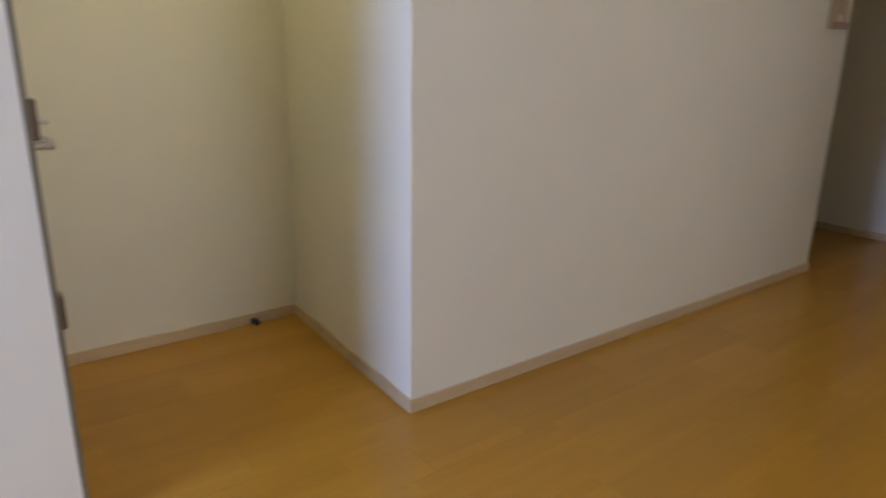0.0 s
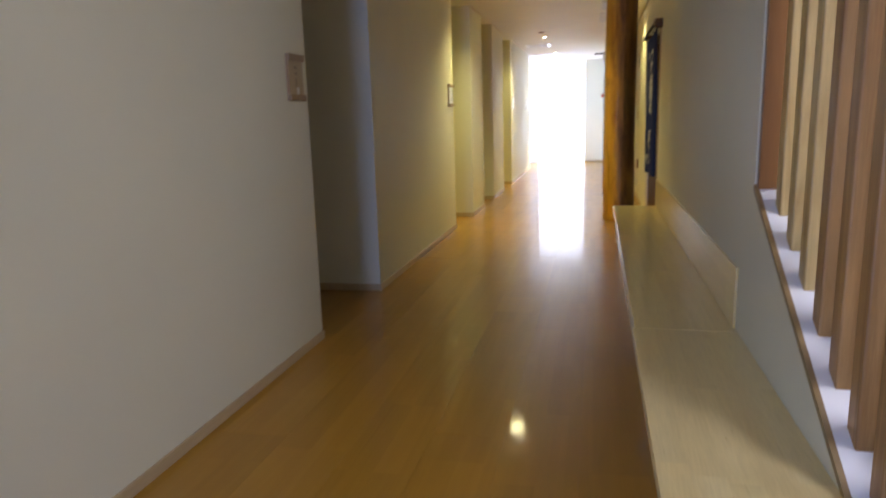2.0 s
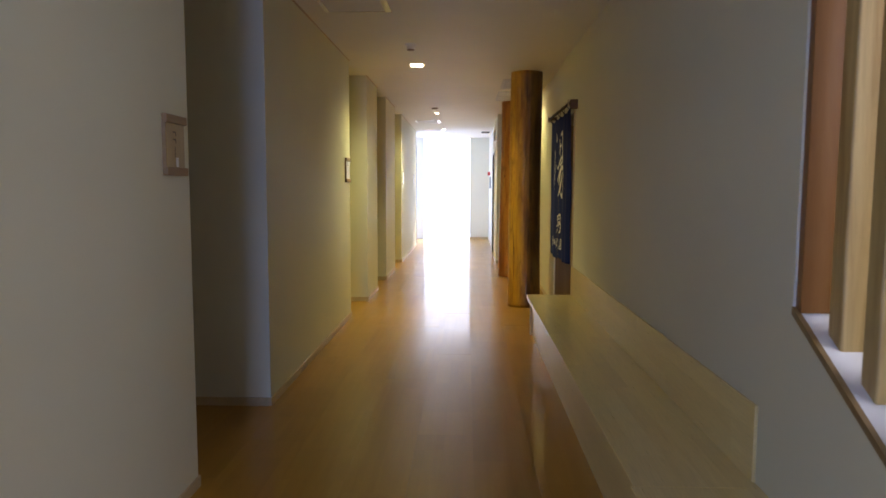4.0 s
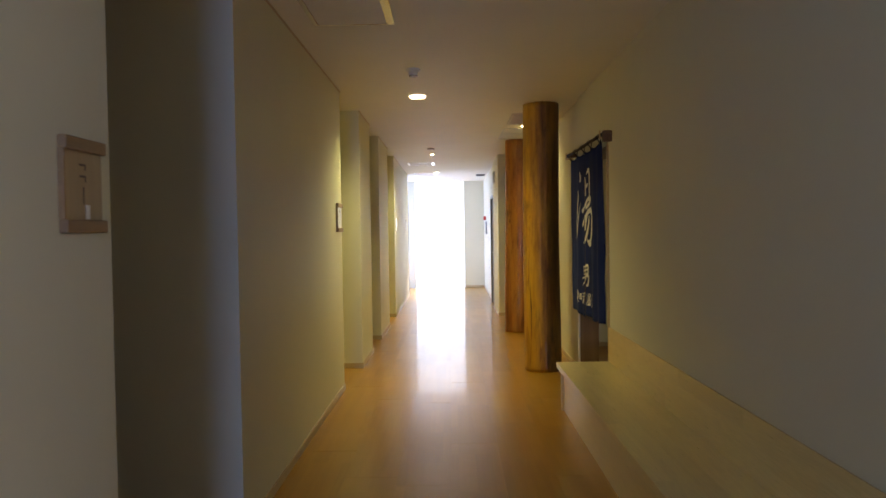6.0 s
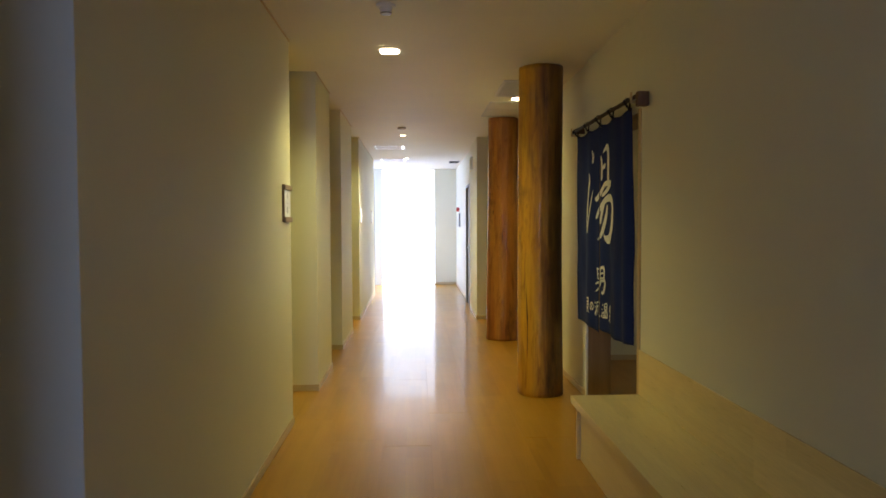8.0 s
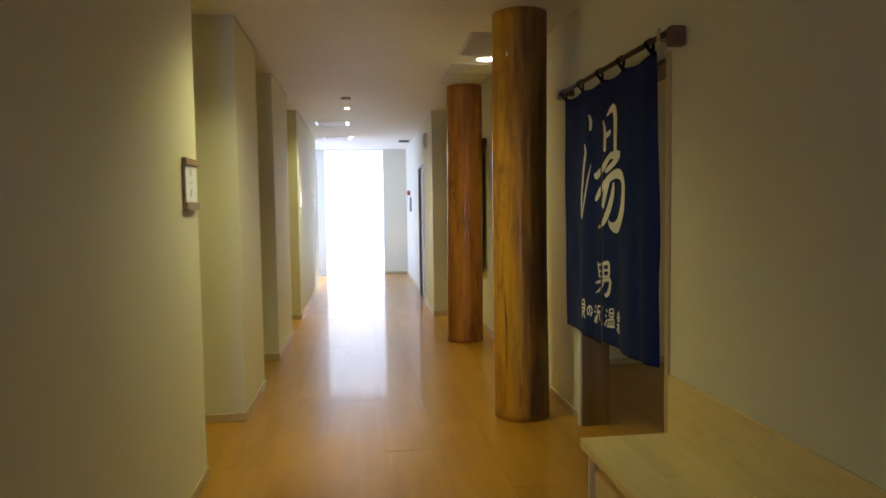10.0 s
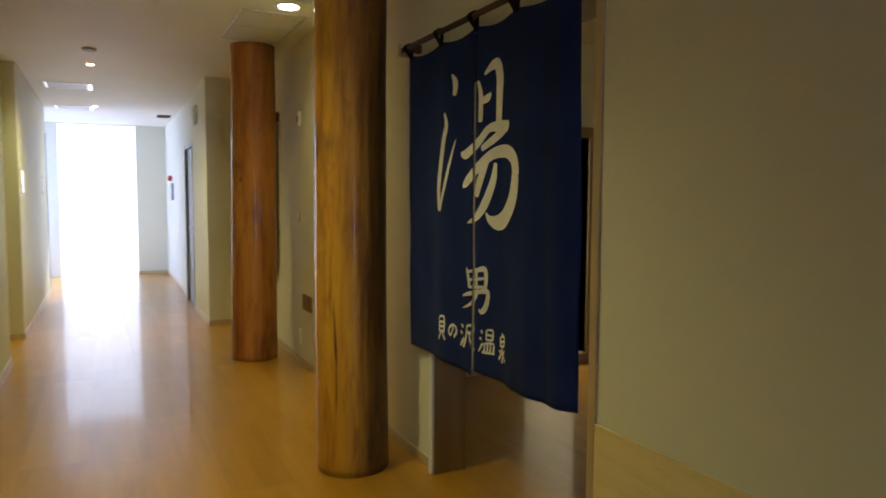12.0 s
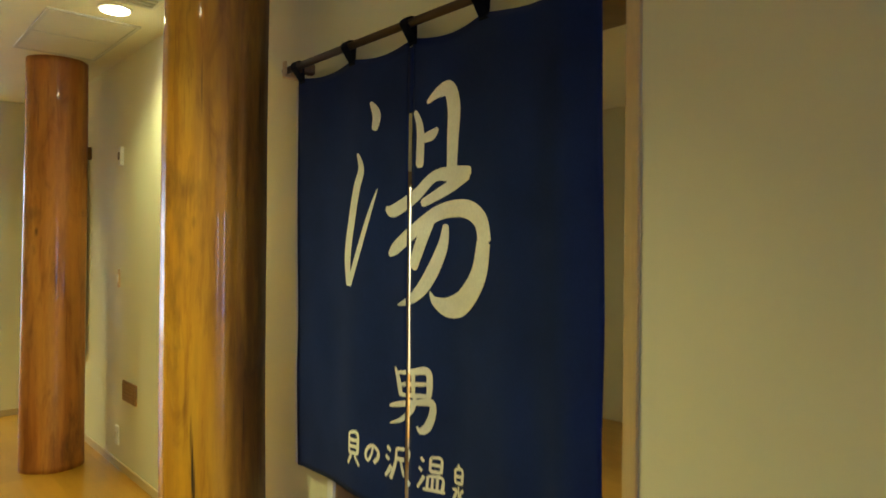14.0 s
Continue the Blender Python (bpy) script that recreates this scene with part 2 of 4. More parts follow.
ROD = mat_wood("dark_rod", (0.03, 0.016, 0.009), (0.065, 0.036, 0.019), 1, 20, 0.6)
DARKCLOTH = mat_cloth("dark_cord", (0.010, 0.012, 0.03))
STEEL = mat_plain("brushed_steel", (0.56, 0.55, 0.52), 0.28, 1.0)
BRONZE = mat_plain("bronze_plate", (0.16, 0.12, 0.085), 0.4, 0.8)
TAUPE = mat_plain("taupe_plastic", (0.42, 0.35, 0.27), 0.5)
GREYDOOR = mat_plain("grey_door", (0.26, 0.26, 0.25), 0.45)
FRAME_GREY = mat_plain("door_frame_grey", (0.20, 0.19, 0.15), 0.45)
PLASTIC = mat_plain("white_plastic", (0.78, 0.78, 0.75), 0.4)
REDP = mat_plain("red_plastic", (0.55, 0.04, 0.03), 0.4)
BLACK = mat_plain("black_rubber", (0.02, 0.02, 0.02), 0.6)
INK = mat_plain("dark_ink", (0.15, 0.11, 0.08), 0.7)
PAPER = mat_plain("sign_paper", (0.66, 0.62, 0.50), 0.7)
SIGNWOOD = mat_wood("bracket_wood", (0.13, 0.066, 0.028), (0.22, 0.12, 0.05), 1, 20, 0.7)
SIGNRAIL = mat_wood("sign_wood", (0.31, 0.20, 0.10), (0.42, 0.285, 0.15), 1, 20, 0.55)
ALU = mat_plain("anodised_aluminium", (0.62, 0.63, 0.63), 0.35, 0.7)
POLISHED = mat_plain("polished_metal", (0.80, 0.80, 0.80), 0.10, 1.0)
GLASS = mat_glass("window_glass")
GLOW = mat_glow("lamp_diffuser", (1.0, 0.86, 0.62), 25.0)
GROUND = mat_plain("pale_paving", (0.55, 0.54, 0.51), 0.8, grain=30)
HATCH = mat_plain("hatch_panel", (0.70, 0.69, 0.66), 0.5)
LOUVRE = mat_wood("louvre_wood", (0.22, 0.12, 0.05), (0.30, 0.17, 0.075), 1, 20, 0.45)


# ---- mesh helpers ----
def bm_box(x0, x1, y0, y1, z0, z1, bevel=0.0, segments=1, bm=None):
    out = bm or bmesh.new()
    r = bmesh.ops.create_cube(out, size=1.0)
    for w in r["verts"]:
        w.co = Vector((x0 if w.co.x < 0 else x1, y0 if w.co.y < 0 else y1, z0 if w.co.z < 0 else z1))
    if bevel:
        edges = {e for w in r["verts"] for e in w.link_edges}
        bmesh.ops.bevel(out, geom=list(edges), offset=bevel, segments=segments, affect="EDGES", profile=0.5)
    return out


def bm_cyl(radius, depth, at, axis="z", segs=24, bevel=0.0, r2=None, bm=None):
    out = bm or bmesh.new()
    rot = {"z": Matrix(), "x": Matrix.Rotation(radians(90), 4, "Y"), "y": Matrix.Rotation(radians(90), 4, "X")}[axis]
    r = bmesh.ops.create_cone(out, cap_ends=True, segments=segs, radius1=radius, radius2=radius if r2 is None else r2,
                              depth=depth, matrix=Matrix.Translation(at) @ rot)
    if bevel:
        ring = {e for w in r["verts"] for e in w.link_edges if len([f for f in e.link_faces if len(f.verts) > 4]) == 1}
        bmesh.ops.bevel(out, geom=list(ring), offset=bevel, segments=2, affect="EDGES", profile=0.5)
    return out


def bm_prism(outline, axis, a, b):
    """A closed outline pushed along an axis: x takes (y, z) outlines, z takes (x, y), y takes (x, z)."""
    bm = bmesh.new()

    def at(p, d):
        return {"x": (d, p[0], p[1]), "z": (p[0], p[1], d), "y": (p[0], d, p[1])}[axis]
    lo, hi = [bm.verts.new(at(p, a)) for p in outline], [bm.verts.new(at(p, b)) for p in outline]
    bm.faces.new(lo), bm.faces.new(hi)
    for i in range(len(outline)):
        j = (i + 1) % len(outline)
        bm.faces.new((lo[i], lo[j], hi[j], hi[i]))
    bmesh.ops.recalc_face_normals(bm, faces=bm.faces)
    return bm


def mesh_of(name, bm, mat, smooth=False):
    me = bpy.data.meshes.new(name)
    bm.to_mesh(me)
    bm.free()
    if smooth:
        me.polygons.foreach_set("use_smooth", [True] * len(me.polygons))
    me.materials.append(mat)
    return me


def part(name, bm, mat, parent=None, label="", smooth=False):
    ob = new(name, mesh_of(name, bm, mat, smooth))
    ob.parent = parent
    return tagged(ob, label)


def thing(name, at, label, category, group="", kind=""):
    ob = new(name)
    ob.location = at
    return tagged(ob, label, category, group, kind)


def structure(name, bm, mat, label, category, smooth=False):
    return tagged(part(name, bm, mat, None, label, smooth), "", category, "", "structure")


# ---- shell ----
structure("ceiling", bm_box(-6.3, 4.4, -4.4, YF + 0.2, H, H + 0.15), CEIL, "off-white papered flat ceiling over the whole corridor", "ceiling")
LEFT = [("wall_left_lobby", XL, -1.90, 0.588), ("wall_left_entry", XL, 1.66, 4.592), ("wall_left_middle", XL, 5.745, 8.700),
        ("wall_left_rooms", XC, 9.655, 10.56), ("wall_left_rooms_2", XC, 11.53, 12.76), ("wall_left_end", XC, 13.88, 17.50)]
for name, x, y0, y1 in LEFT:
    skew = 0.07 if name == "wall_left_entry" else 0.0
    structure(name, bm_prism([(-2.90, y0 + skew), (x, y0), (x, y1), (-2.90, y1)], "z", 0, H), WALL, "cream embossed wallpaper wall block between doorways", "wall")
structure("wall_left_back", bm_box(-3.05, -2.905, -1.90, 4.592, 0, H), WALL, "cream papered wall at the back of the doorway recesses", "wall")
structure("wall_left_back_1", bm_box(-3.05, -2.905, 5.745, 17.50, 0, H), WALL, "cream papered wall at the back of the doorway recesses", "wall")
structure("wall_passage_near", bm_box(-6.0, -3.05, 4.45, 4.592, 0, H), WALL, "papered wall of the dark side passage", "wall")
structure("wall_passage_far", bm_box(-6.0, -3.05, 5.745, 5.88, 0, H), WALL, "papered wall of the dark side passage", "wall")
structure("wall_passage_end", bm_box(-6.15, -6.0, 4.45, 5.88, 0, H), WALL, "papered end of the dark side passage", "wall")
structure("wall_left_back_2", bm_box(-3.05, -2.905, 19.45, YF, 0, H), WALL, "cream papered wall at the corridor end", "wall")
structure("wall_left_opening_head", bm_box(-3.05, -2.905, 17.50, 19.45, 2.45, H), WALL, "papered wall over the side opening", "wall")

# right side
structure("wall_right", bm_prism([(1.90, 0), (7.965, 0), (7.965, H), (3.70, H), (3.70, 0.999), (1.90, 0.008)], "x", XR, 0.56), WALL,
          "cream papered wall with a sloping stair parapet", "wall")
structure("wall_right_header", bm_box(XR, 0.56, 7.965, 9.21, 2.06, H), WALL, "papered wall above the bath doorway", "wall")
structure("wall_right_far", bm_box(XR2, 0.60, 9.21, 13.85, 0, H), WALL, "cream papered wall behind the log pillars", "wall")
structure("wall_right_step", bm_box(XS, 0.60, 13.85, 15.12, 0, H), WALL, "papered wall stepping out into the corridor", "wall")
structure("wall_right_door_header", bm_box(XE, 0.60, 15.12, 15.98, 2.06, H), WALL, "papered wall above the grey door", "wall")
structure("wall_right_end", bm_box(XE, 0.60, 15.98, YF, 0, H), WALL, "papered wall beyond the grey door", "wall")
# far wall with a full-height window
WX = -0.485         # right edge of the end window
structure("wall_far", bm_box(WX, 0.60, YF, YF + 0.18, 0, H), WALL, "pale blue-lit papered end wall beside the window", "wall")
structure("wall_far_left", bm_box(-3.05, -1.70, YF, YF + 0.18, 0, H), WALL, "narrow papered end wall at the window's edge", "wall")
structure("wall_far_header", bm_box(-1.70, WX, YF, YF + 0.18, 2.645, H), WALL, "papered strip above the end window", "wall")
# lobby and stair hall behind the camera
structure("wall_lobby_back", bm_box(-0.82, 4.4, -1.90, -1.75, 0, H), WALL, "papered lobby wall", "wall")
structure("wall_lobby_head", bm_box(-1.785, -0.82, -1.90, -1.75, 2.2, H), WALL, "papered wall over the lobby glass door", "wall")
structure("wall_lobby_side", bm_box(4.2, 4.35, -1.75, 1.2, 0, H), WALL, "papered lobby side wall", "wall")
structure("wall_lobby_front", bm_box(2.5, 4.35, 1.2, 1.35, 0, H), WALL, "papered lobby wall beside the stairs", "wall")
structure("wall_stairs_side", bm_box(2.4, 2.5, 1.2, 7.9, 0, H), WALL, "papered stair hall wall", "wall")
structure("wall_stairs_end", bm_box(0.56, 2.5, 7.75, 7.9, 0, H), WALL, "papered wall between stairs and bath entrance", "wall")
# bath entrance room
structure("wall_bath_side", bm_box(4.0, 4.15, 7.9, 14.2, 0, H), WALL, "papered wall inside the bath entrance", "wall")
structure("wall_bath_back", bm_box(0.60, 2.005, 10.78, 10.90, 0, H), WALL, "papered back wall of the bath entrance", "wall")
structure("wall_bath_back_2", bm_box(2.62, 4.0, 10.78, 10.90, 0, H), WALL, "papered back wall of the bath entrance", "wall")
structure("wall_bath_back_head", bm_box(2.005, 2.62, 10.78, 10.90, 1.89, H), WALL, "papered wall over the changing room doorway", "wall")
structure("wall_changing_back", bm_box(0.60, 4.0, 14.05, 14.2, 0, H), PAINT, "white changing room wall", "wall")

# baseboards, 54 mm high
BH = 0.054


def baseboard(x0, x1, y0, y1):
    structure("baseboard", bm_box(x0, x1, y0, y1, 0, BH, 0.002), BASE, "beige wooden baseboard along the wall foot", "baseboard")


for name, x, y0, y1 in LEFT:
    baseboard(x, x + 0.009, y0 - 0.009, y1 + 0.009)
    if name == "wall_left_entry":
        structure("baseboard", bm_prism([(-2.90, y0 + 0.061), (x, y0 - 0.009), (x, y0), (-2.90, y0 + 0.07)], "z", 0, BH), BASE, "beige wooden baseboard along the wall foot", "baseboard")
    elif y0 > 0:
        baseboard(-2.90, x, y0 - 0.009, y0)
    baseboard(-2.90, x, y1, y1 + 0.009)
for y0, y1 in ((0.604, 1.715), (8.709, 9.646), (10.569, 11.521), (12.769, 13.871)):
    baseboard(-2.905, -2.896, y0, y1)
baseboard(XR2 - 0.009, XR2, 9.23, 13.841)
baseboard(XS - 0.009, XR2 - 0.009, 13.841, 13.85)
baseboard(XS - 0.009, XS, 13.85, 15.07)
baseboard(XE - 0.009, XE, 16.03, YF)
baseboard(WX, XE - 0.009, YF - 0.009, YF)
baseboard(0.61, 1.945, 10.771, 10.78)

for name, x, y0, y1 in LEFT:
    structure("cornice", bm_box(x, x + 0.008, y0, y1, H - 0.012, H, 0.001), BASE, "thin beige cornice strip under the ceiling", "trim")

structure("trim_recess_jamb", bm_box(XC - 0.03, XC + 0.006, 17.502, 17.54, 0, 2.30, 0.002), FRAME_GREY, "dark grey metal jamb at the side recess corner", "trim")

# far window
win = thing("window_1", (-0.98, YF + 0.08, 0), "tall glazed end window in a slim white frame, full of daylight", "window", kind="structure")


def piece(name, bm, mat, owner, label="", smooth=False):
    """A part given in world places, hung under an Empty that is not turned."""
    base = owner
    off = Vector((0, 0, 0))
    while base is not None:
        off += Vector(base.location)
        base = base.parent
    bmesh.ops.translate(bm, verts=bm.verts, vec=-off)
    return part(name, bm, mat, owner, label, smooth)


y0, y1 = YF + 0.12, YF + 0.165
for x0, x1, z0, z1 in ((-1.70, -1.692, 0, 2.645), (WX - 0.008, WX, 0, 2.645), (-1.692, WX - 0.008, 0, 0.008), (-1.692, WX - 0.008, 2.637, 2.645)):
    piece("window_frame", bm_box(x0, x1, y0, y1, z0, z1, 0.002), PAINT, win)
for x0, x1 in ((-1.699, WX - 0.001),):
    pane = piece("pane", bm_box(x0, x1, YF + 0.072, YF + 0.078, 0.001, 2.644), GLASS, win)
    pane.visible_shadow = False

# ground outdoors
structure("ground", bm_box(-400, 400, YF + 0.18, 900, -0.3, -0.06), GROUND, "pale sunlit paving outside the end window", "ground")

# ---- stair parapet and posts ----
def cap_z(y):
    return 1.011 + 0.551 * (y - 3.701)


bm = bm_prism([(1.90, cap_z(1.90) - 0.012), (3.70, cap_z(3.70) - 0.012), (3.70, cap_z(3.70)), (1.90, cap_z(1.90))], "x", XR + 0.012, 0.585)
structure("parapet_cap", bm, PAINT, "white sloping cap on the stair parapet", "trim")
bm = bm_prism([(1.90, cap_z(1.90) - 0.020), (3.70, cap_z(3.70) - 0.020), (3.70, cap_z(3.70) + 0.003), (1.90, cap_z(1.90) + 0.003)], "x", XR - 0.004, XR + 0.012)
structure("parapet_trim", bm, JAMB, "thin brown wooden edge along the sloping parapet", "trim")
structure("wall_end_panel", bm_box(XR + 0.008, 0.60, 3.668, 3.70, cap_z(3.68), H), BROWN, "reddish brown wooden lining on the wall end", "trim")
for i in range(10):
    yf = 3.53 - 0.172 * i
    z0 = cap_z(yf + 0.035) - 0.025
    shade, mat = ("pale yellow", POST) if i < 3 else ("reddish brown", POST_SHADED)
    ob = tagged(part("stair_post", bm_box(-0.035, 0.035, -0.035, 0.035, 0, H - z0, 0.006, 2), mat),
                "square " + shade + " ash screen post on the stair parapet", "post", "stair screen posts")
    ob.location = (0.506, yf + 0.035, z0)

stairs = thing("staircase", (1.2, 1.9, 0), "wooden staircase rising beside the corridor", "stairs")
for i in range(12):
    piece("tread", bm_box(0.60, 2.38, 1.9 + 0.345 * i, 2.28 + 0.345 * i, 0.19 * i + 0.15, 0.19 * i + 0.19, 0.004), STAVES, stairs)
    piece("riser", bm_box(0.60, 2.38, 1.92 + 0.345 * i, 1.94 + 0.345 * i, 0.19 * i, 0.19 * i + 0.15), PAINT, stairs)

# ---- bench ----
XB = -0.003


def staves(make, x_cuts, z_cuts, y0, y1, owner, length, seed):
    """Cuts a board into glued staves along y, each an object of its own under owner."""
    rnd = random.Random(seed)
    across = x_cuts or z_cuts
    axis = (1, 0, 0) if x_cuts else (0, 0, 1)
    for a, b in zip(across, across[1:]):
        y = y0 - rnd.uniform(0, 0.8) * length
        while y < y1:
            ya, yb = max(y, y0), min(y + length, y1)
            y += length
            if yb - ya < 1e-4:
                continue
            bm = make()
            planes = [((a, 0, a), axis), ((b, 0, b), tuple(-k for k in axis))]
            planes += [((0, ya, 0), (0, 1, 0))] if ya > y0 else []
            planes += [((0, yb, 0), (0, -1, 0))] if yb < y1 else []
            for co, no in planes:
                cut = bmesh.ops.bisect_plane(bm, geom=bm.verts[:] + bm.edges[:] + bm.faces[:], plane_co=co, plane_no=no, clear_inner=True)
                edges = [e for e in cut["geom_cut"] if isinstance(e, bmesh.types.BMEdge)]
                if edges:
                    bmesh.ops.contextual_create(bm, geom=edges)
            if len(bm.faces) > 3:
                piece("stave", bm, STAVES, owner)
            else:
                bm.free()


def cuts(a, b, n):
    return [a - 0.1] + [a + (b - a) * k / n for k in range(1, n)] + [b + 0.1]


def rounded_seat(x0, x1, y0, y1, z0, z1, r):
    pts = [(x1, y0), (x1, y1), (x0, y1)]
    pts += [(x0 + r - r * math.cos(a), y0 + r - r * math.sin(a)) for a in np.linspace(0, math.pi / 2, 9)]
    bm = bm_prism(pts, "z", z0, z1)
    edges = [e for e in bm.edges if abs(e.verts[0].co.z - e.verts[1].co.z) < 1e-6]
    bmesh.ops.bevel(bm, geom=edges, offset=0.003, segments=2, affect="EDGES", profile=0.5)
    return bm


bench = thing("bench", (0.2, 5.9, 0), "long laminated ash bench with a low wooden backboard along the wall", "bench")
seat = piece("seat", bm_box(XB + 0.004, XR, 3.862, 7.946, 0.325, 0.335), STAVES, bench)
staves(lambda: bm_box(XB, XR, 3.858, 7.944, 0.335, 0.372, 0.002, 2), cuts(XB, XR, 5), None, 3.858, 7.944, seat, 0.82, 1)
back = piece("backboard", bm_box(XR - 0.004, XR, 3.904, 7.946, 0.372, 0.638), STAVES, bench)
staves(lambda: bm_box(XR - 0.011, XR - 0.004, 3.904, 7.946, 0.372, 0.640, 0.001), None, cuts(0.372, 0.640, 3), 3.904, 7.946, back, 0.82, 2)
piece("front_panel", bm_box(XB + 0.05, XB + 0.07, 3.90, 7.90, 0.0, 0.325), STAVES, bench)
piece("end_panel", bm_box(XB + 0.045, XR, 3.868, 3.895, 0.0, 0.325, 0.002), PAINT, bench, "white end panel")
piece("end_panel", bm_box(XB + 0.03, XR, 7.90, 7.925, 0.0, 0.325, 0.002), STAVES, bench)
low = thing("bench", (0.2, 3.1, 0), "short laminated ash bench with a rounded corner below the stair parapet", "bench")
seat = piece("seat", bm_box(XB + 0.05, XR, 2.42, 3.850, 0.322, 0.330), STAVES, low)
staves(lambda: rounded_seat(XB - 0.010, XR, 2.36, 3.8575, 0.330, 0.372, 0.055), cuts(XB - 0.010, XR, 5), None, 2.36, 3.8575, seat, 0.62, 5)
piece("end_panel", bm_box(XB + 0.05, XR, 2.405, 2.43, 0, 0.331, 0.002), PAINT, low, "white end panel")
piece("front_panel", bm_box(XB + 0.07, XB + 0.09, 2.43, 3.85, 0, 0.331), STAVES, low)


# ---- log pillars ----
def log_pillar(x, y, r, seed, mat, label):
    bm = bmesh.new()
    segs, rings = 112, 70
    grid = []
    for j in range(rings + 1):
        z = H * j / rings
        row = []
        for i in range(segs):
            a = 2 * math.pi * i / segs
            n = noise.noise(Vector((math.cos(a) * 1.6 + seed, math.sin(a) * 1.6, z * 0.35)))
            f = noise.noise(Vector((math.cos(a) * 7 + seed, math.sin(a) * 7, z * 0.5)))
            lump = noise.noise(Vector((math.cos(a) * 2.2 + 5 * seed, math.sin(a) * 2.2, z * 1.7)))
            rr = r * (1 + 0.05 * n + 0.018 * f + 0.010 * lump) * (1.03 - 0.022 * z)
            # one long drying crack, wandering a little
            split = a - math.radians(271 + 2.5 * noise.noise(Vector((seed, 2.0, z * 1.3))))
            rr -= 0.007 * math.exp(-(split / 0.030) ** 2) * (0.6 + 0.4 * noise.noise(Vector((seed, z * 2.0, 1.0))))
            row.append(bm.verts.new((rr * math.cos(a) + 0.008 * math.sin(z * 1.3 + seed), rr * math.sin(a), z)))
        grid.append(row)
    for j in range(rings):
        for i in range(segs):
            k = (i + 1) % segs
            bm.faces.new((grid[j][i], grid[j][k], grid[j + 1][k], grid[j + 1][i]))
    bm.faces.new(grid[0][::-1]), bm.faces.new(grid[-1])
    ob = part("log_pillar", bm, mat, None, "", True)
    ob.location = (x, y, 0)
    return tagged(ob, label, "pillar", "log pillars")


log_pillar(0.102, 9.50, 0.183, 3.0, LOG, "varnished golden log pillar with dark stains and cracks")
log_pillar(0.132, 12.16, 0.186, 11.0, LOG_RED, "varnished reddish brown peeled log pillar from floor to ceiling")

# ---- bath doorway ----
door = thing("door_frame_1", (0.49, 8.6, 0), "wooden lining and casing of the bath doorway", "doorway", kind="structure")
piece("jamb", bm_box(XR + 0.004, 0.60, 9.185, 9.208, 0, 2.04), JAMB, door)
piece("jamb", bm_box(XR + 0.004, 0.60, 7.967, 7.989, 0, 2.04), JAMB, door)
piece("head_jamb", bm_box(XR + 0.004, 0.60, 7.967, 9.208, 2.04, 2.062), JAMB, door)
piece("casing", bm_box(XR - 0.010, XR + 0.004, 7.948, 7.985, 0, 2.075, 0.002), CASING, door)
piece("casing", bm_box(XR - 0.010, XR + 0.004, 9.19, 9.228, 0, 2.075, 0.002), PAINT, door, "white painted casing")
inner = thing("door_frame_2", (2.5, 10.84, 0), "brown frame of the lit changing room doorway", "doorway", kind="structure")
piece("jamb", bm_box(1.945, 2.005, 10.755, 10.92, 0, 1.98, 0.002), JAMB, inner)
piece("jamb", bm_box(2.62, 2.68, 10.755, 10.92, 0, 1.98, 0.002), JAMB, inner)
piece("head_jamb", bm_box(2.005, 2.62, 10.755, 10.92, 1.89, 1.98, 0.002), JAMB, inner)
piece("threshold", bm_box(2.005, 2.62, 10.755, 10.92, 0, 0.08, 0.002), JAMB, inner)

# ---- entry alcove door ----
entry = thing("door_1", (-2.3, 0.594, 0), "closed white door with steel lever in the entry alcove", "door", kind="structure")
piece("door_frame", bm_box(-1.85, -1.792, 0.590, 0.602, 0, 2.08, 0.002), FRAME_GREY, entry, "grey metal door frame")
piece("door_frame", bm_box(-2.80, -2.74, 0.590, 0.602, 0, 2.08, 0.002), FRAME_GREY, entry, "grey metal door frame")
piece("door_frame", bm_box(-2.74, -1.85, 0.590, 0.602, 2.02, 2.08, 0.002), FRAME_GREY, entry, "grey metal door frame")
piece("door_leaf", bm_box(-2.738, -1.852, 0.590, 0.598, 0.008, 2.018), PAINT, entry)
h = piece("door_handle", bm_cyl(0.011, 0.045, (-1.91, 0.620, 1.035), "y"), STEEL, entry, "steel lever handle")
piece("lever", bm_box(-2.03, -1.895, 0.638, 0.658, 1.024, 1.044, 0.004, 2), STEEL, h)
piece("lock_plate", bm_box(-1.94, -1.885, 0.598, 0.628, 1.05, 1.15, 0.004, 2), BRONZE, entry, "bronze lock plate")
piece("lock_turn", bm_box(-1.94, -1.89, 0.628, 0.650, 1.088, 1.098, 0.002), STEEL, entry)
piece("hinge", bm_box(-1.88, -1.83, 0.598, 0.618, 0.57, 0.66, 0.003), BRONZE, entry, "bronze hinge")
stop = thing("door_stop", (-2.89, 1.505, 0.02), "small black rubber door stop on the baseboard", "door stop")
piece("plate", bm_cyl(0.018, 0.006, (-2.886, 1.505, 0.022), "x"), STEEL, stop)
piece("bumper", bm_cyl(0.014, 0.035, (-2.866, 1.505, 0.022), "x", bevel=0.003), BLACK, stop)

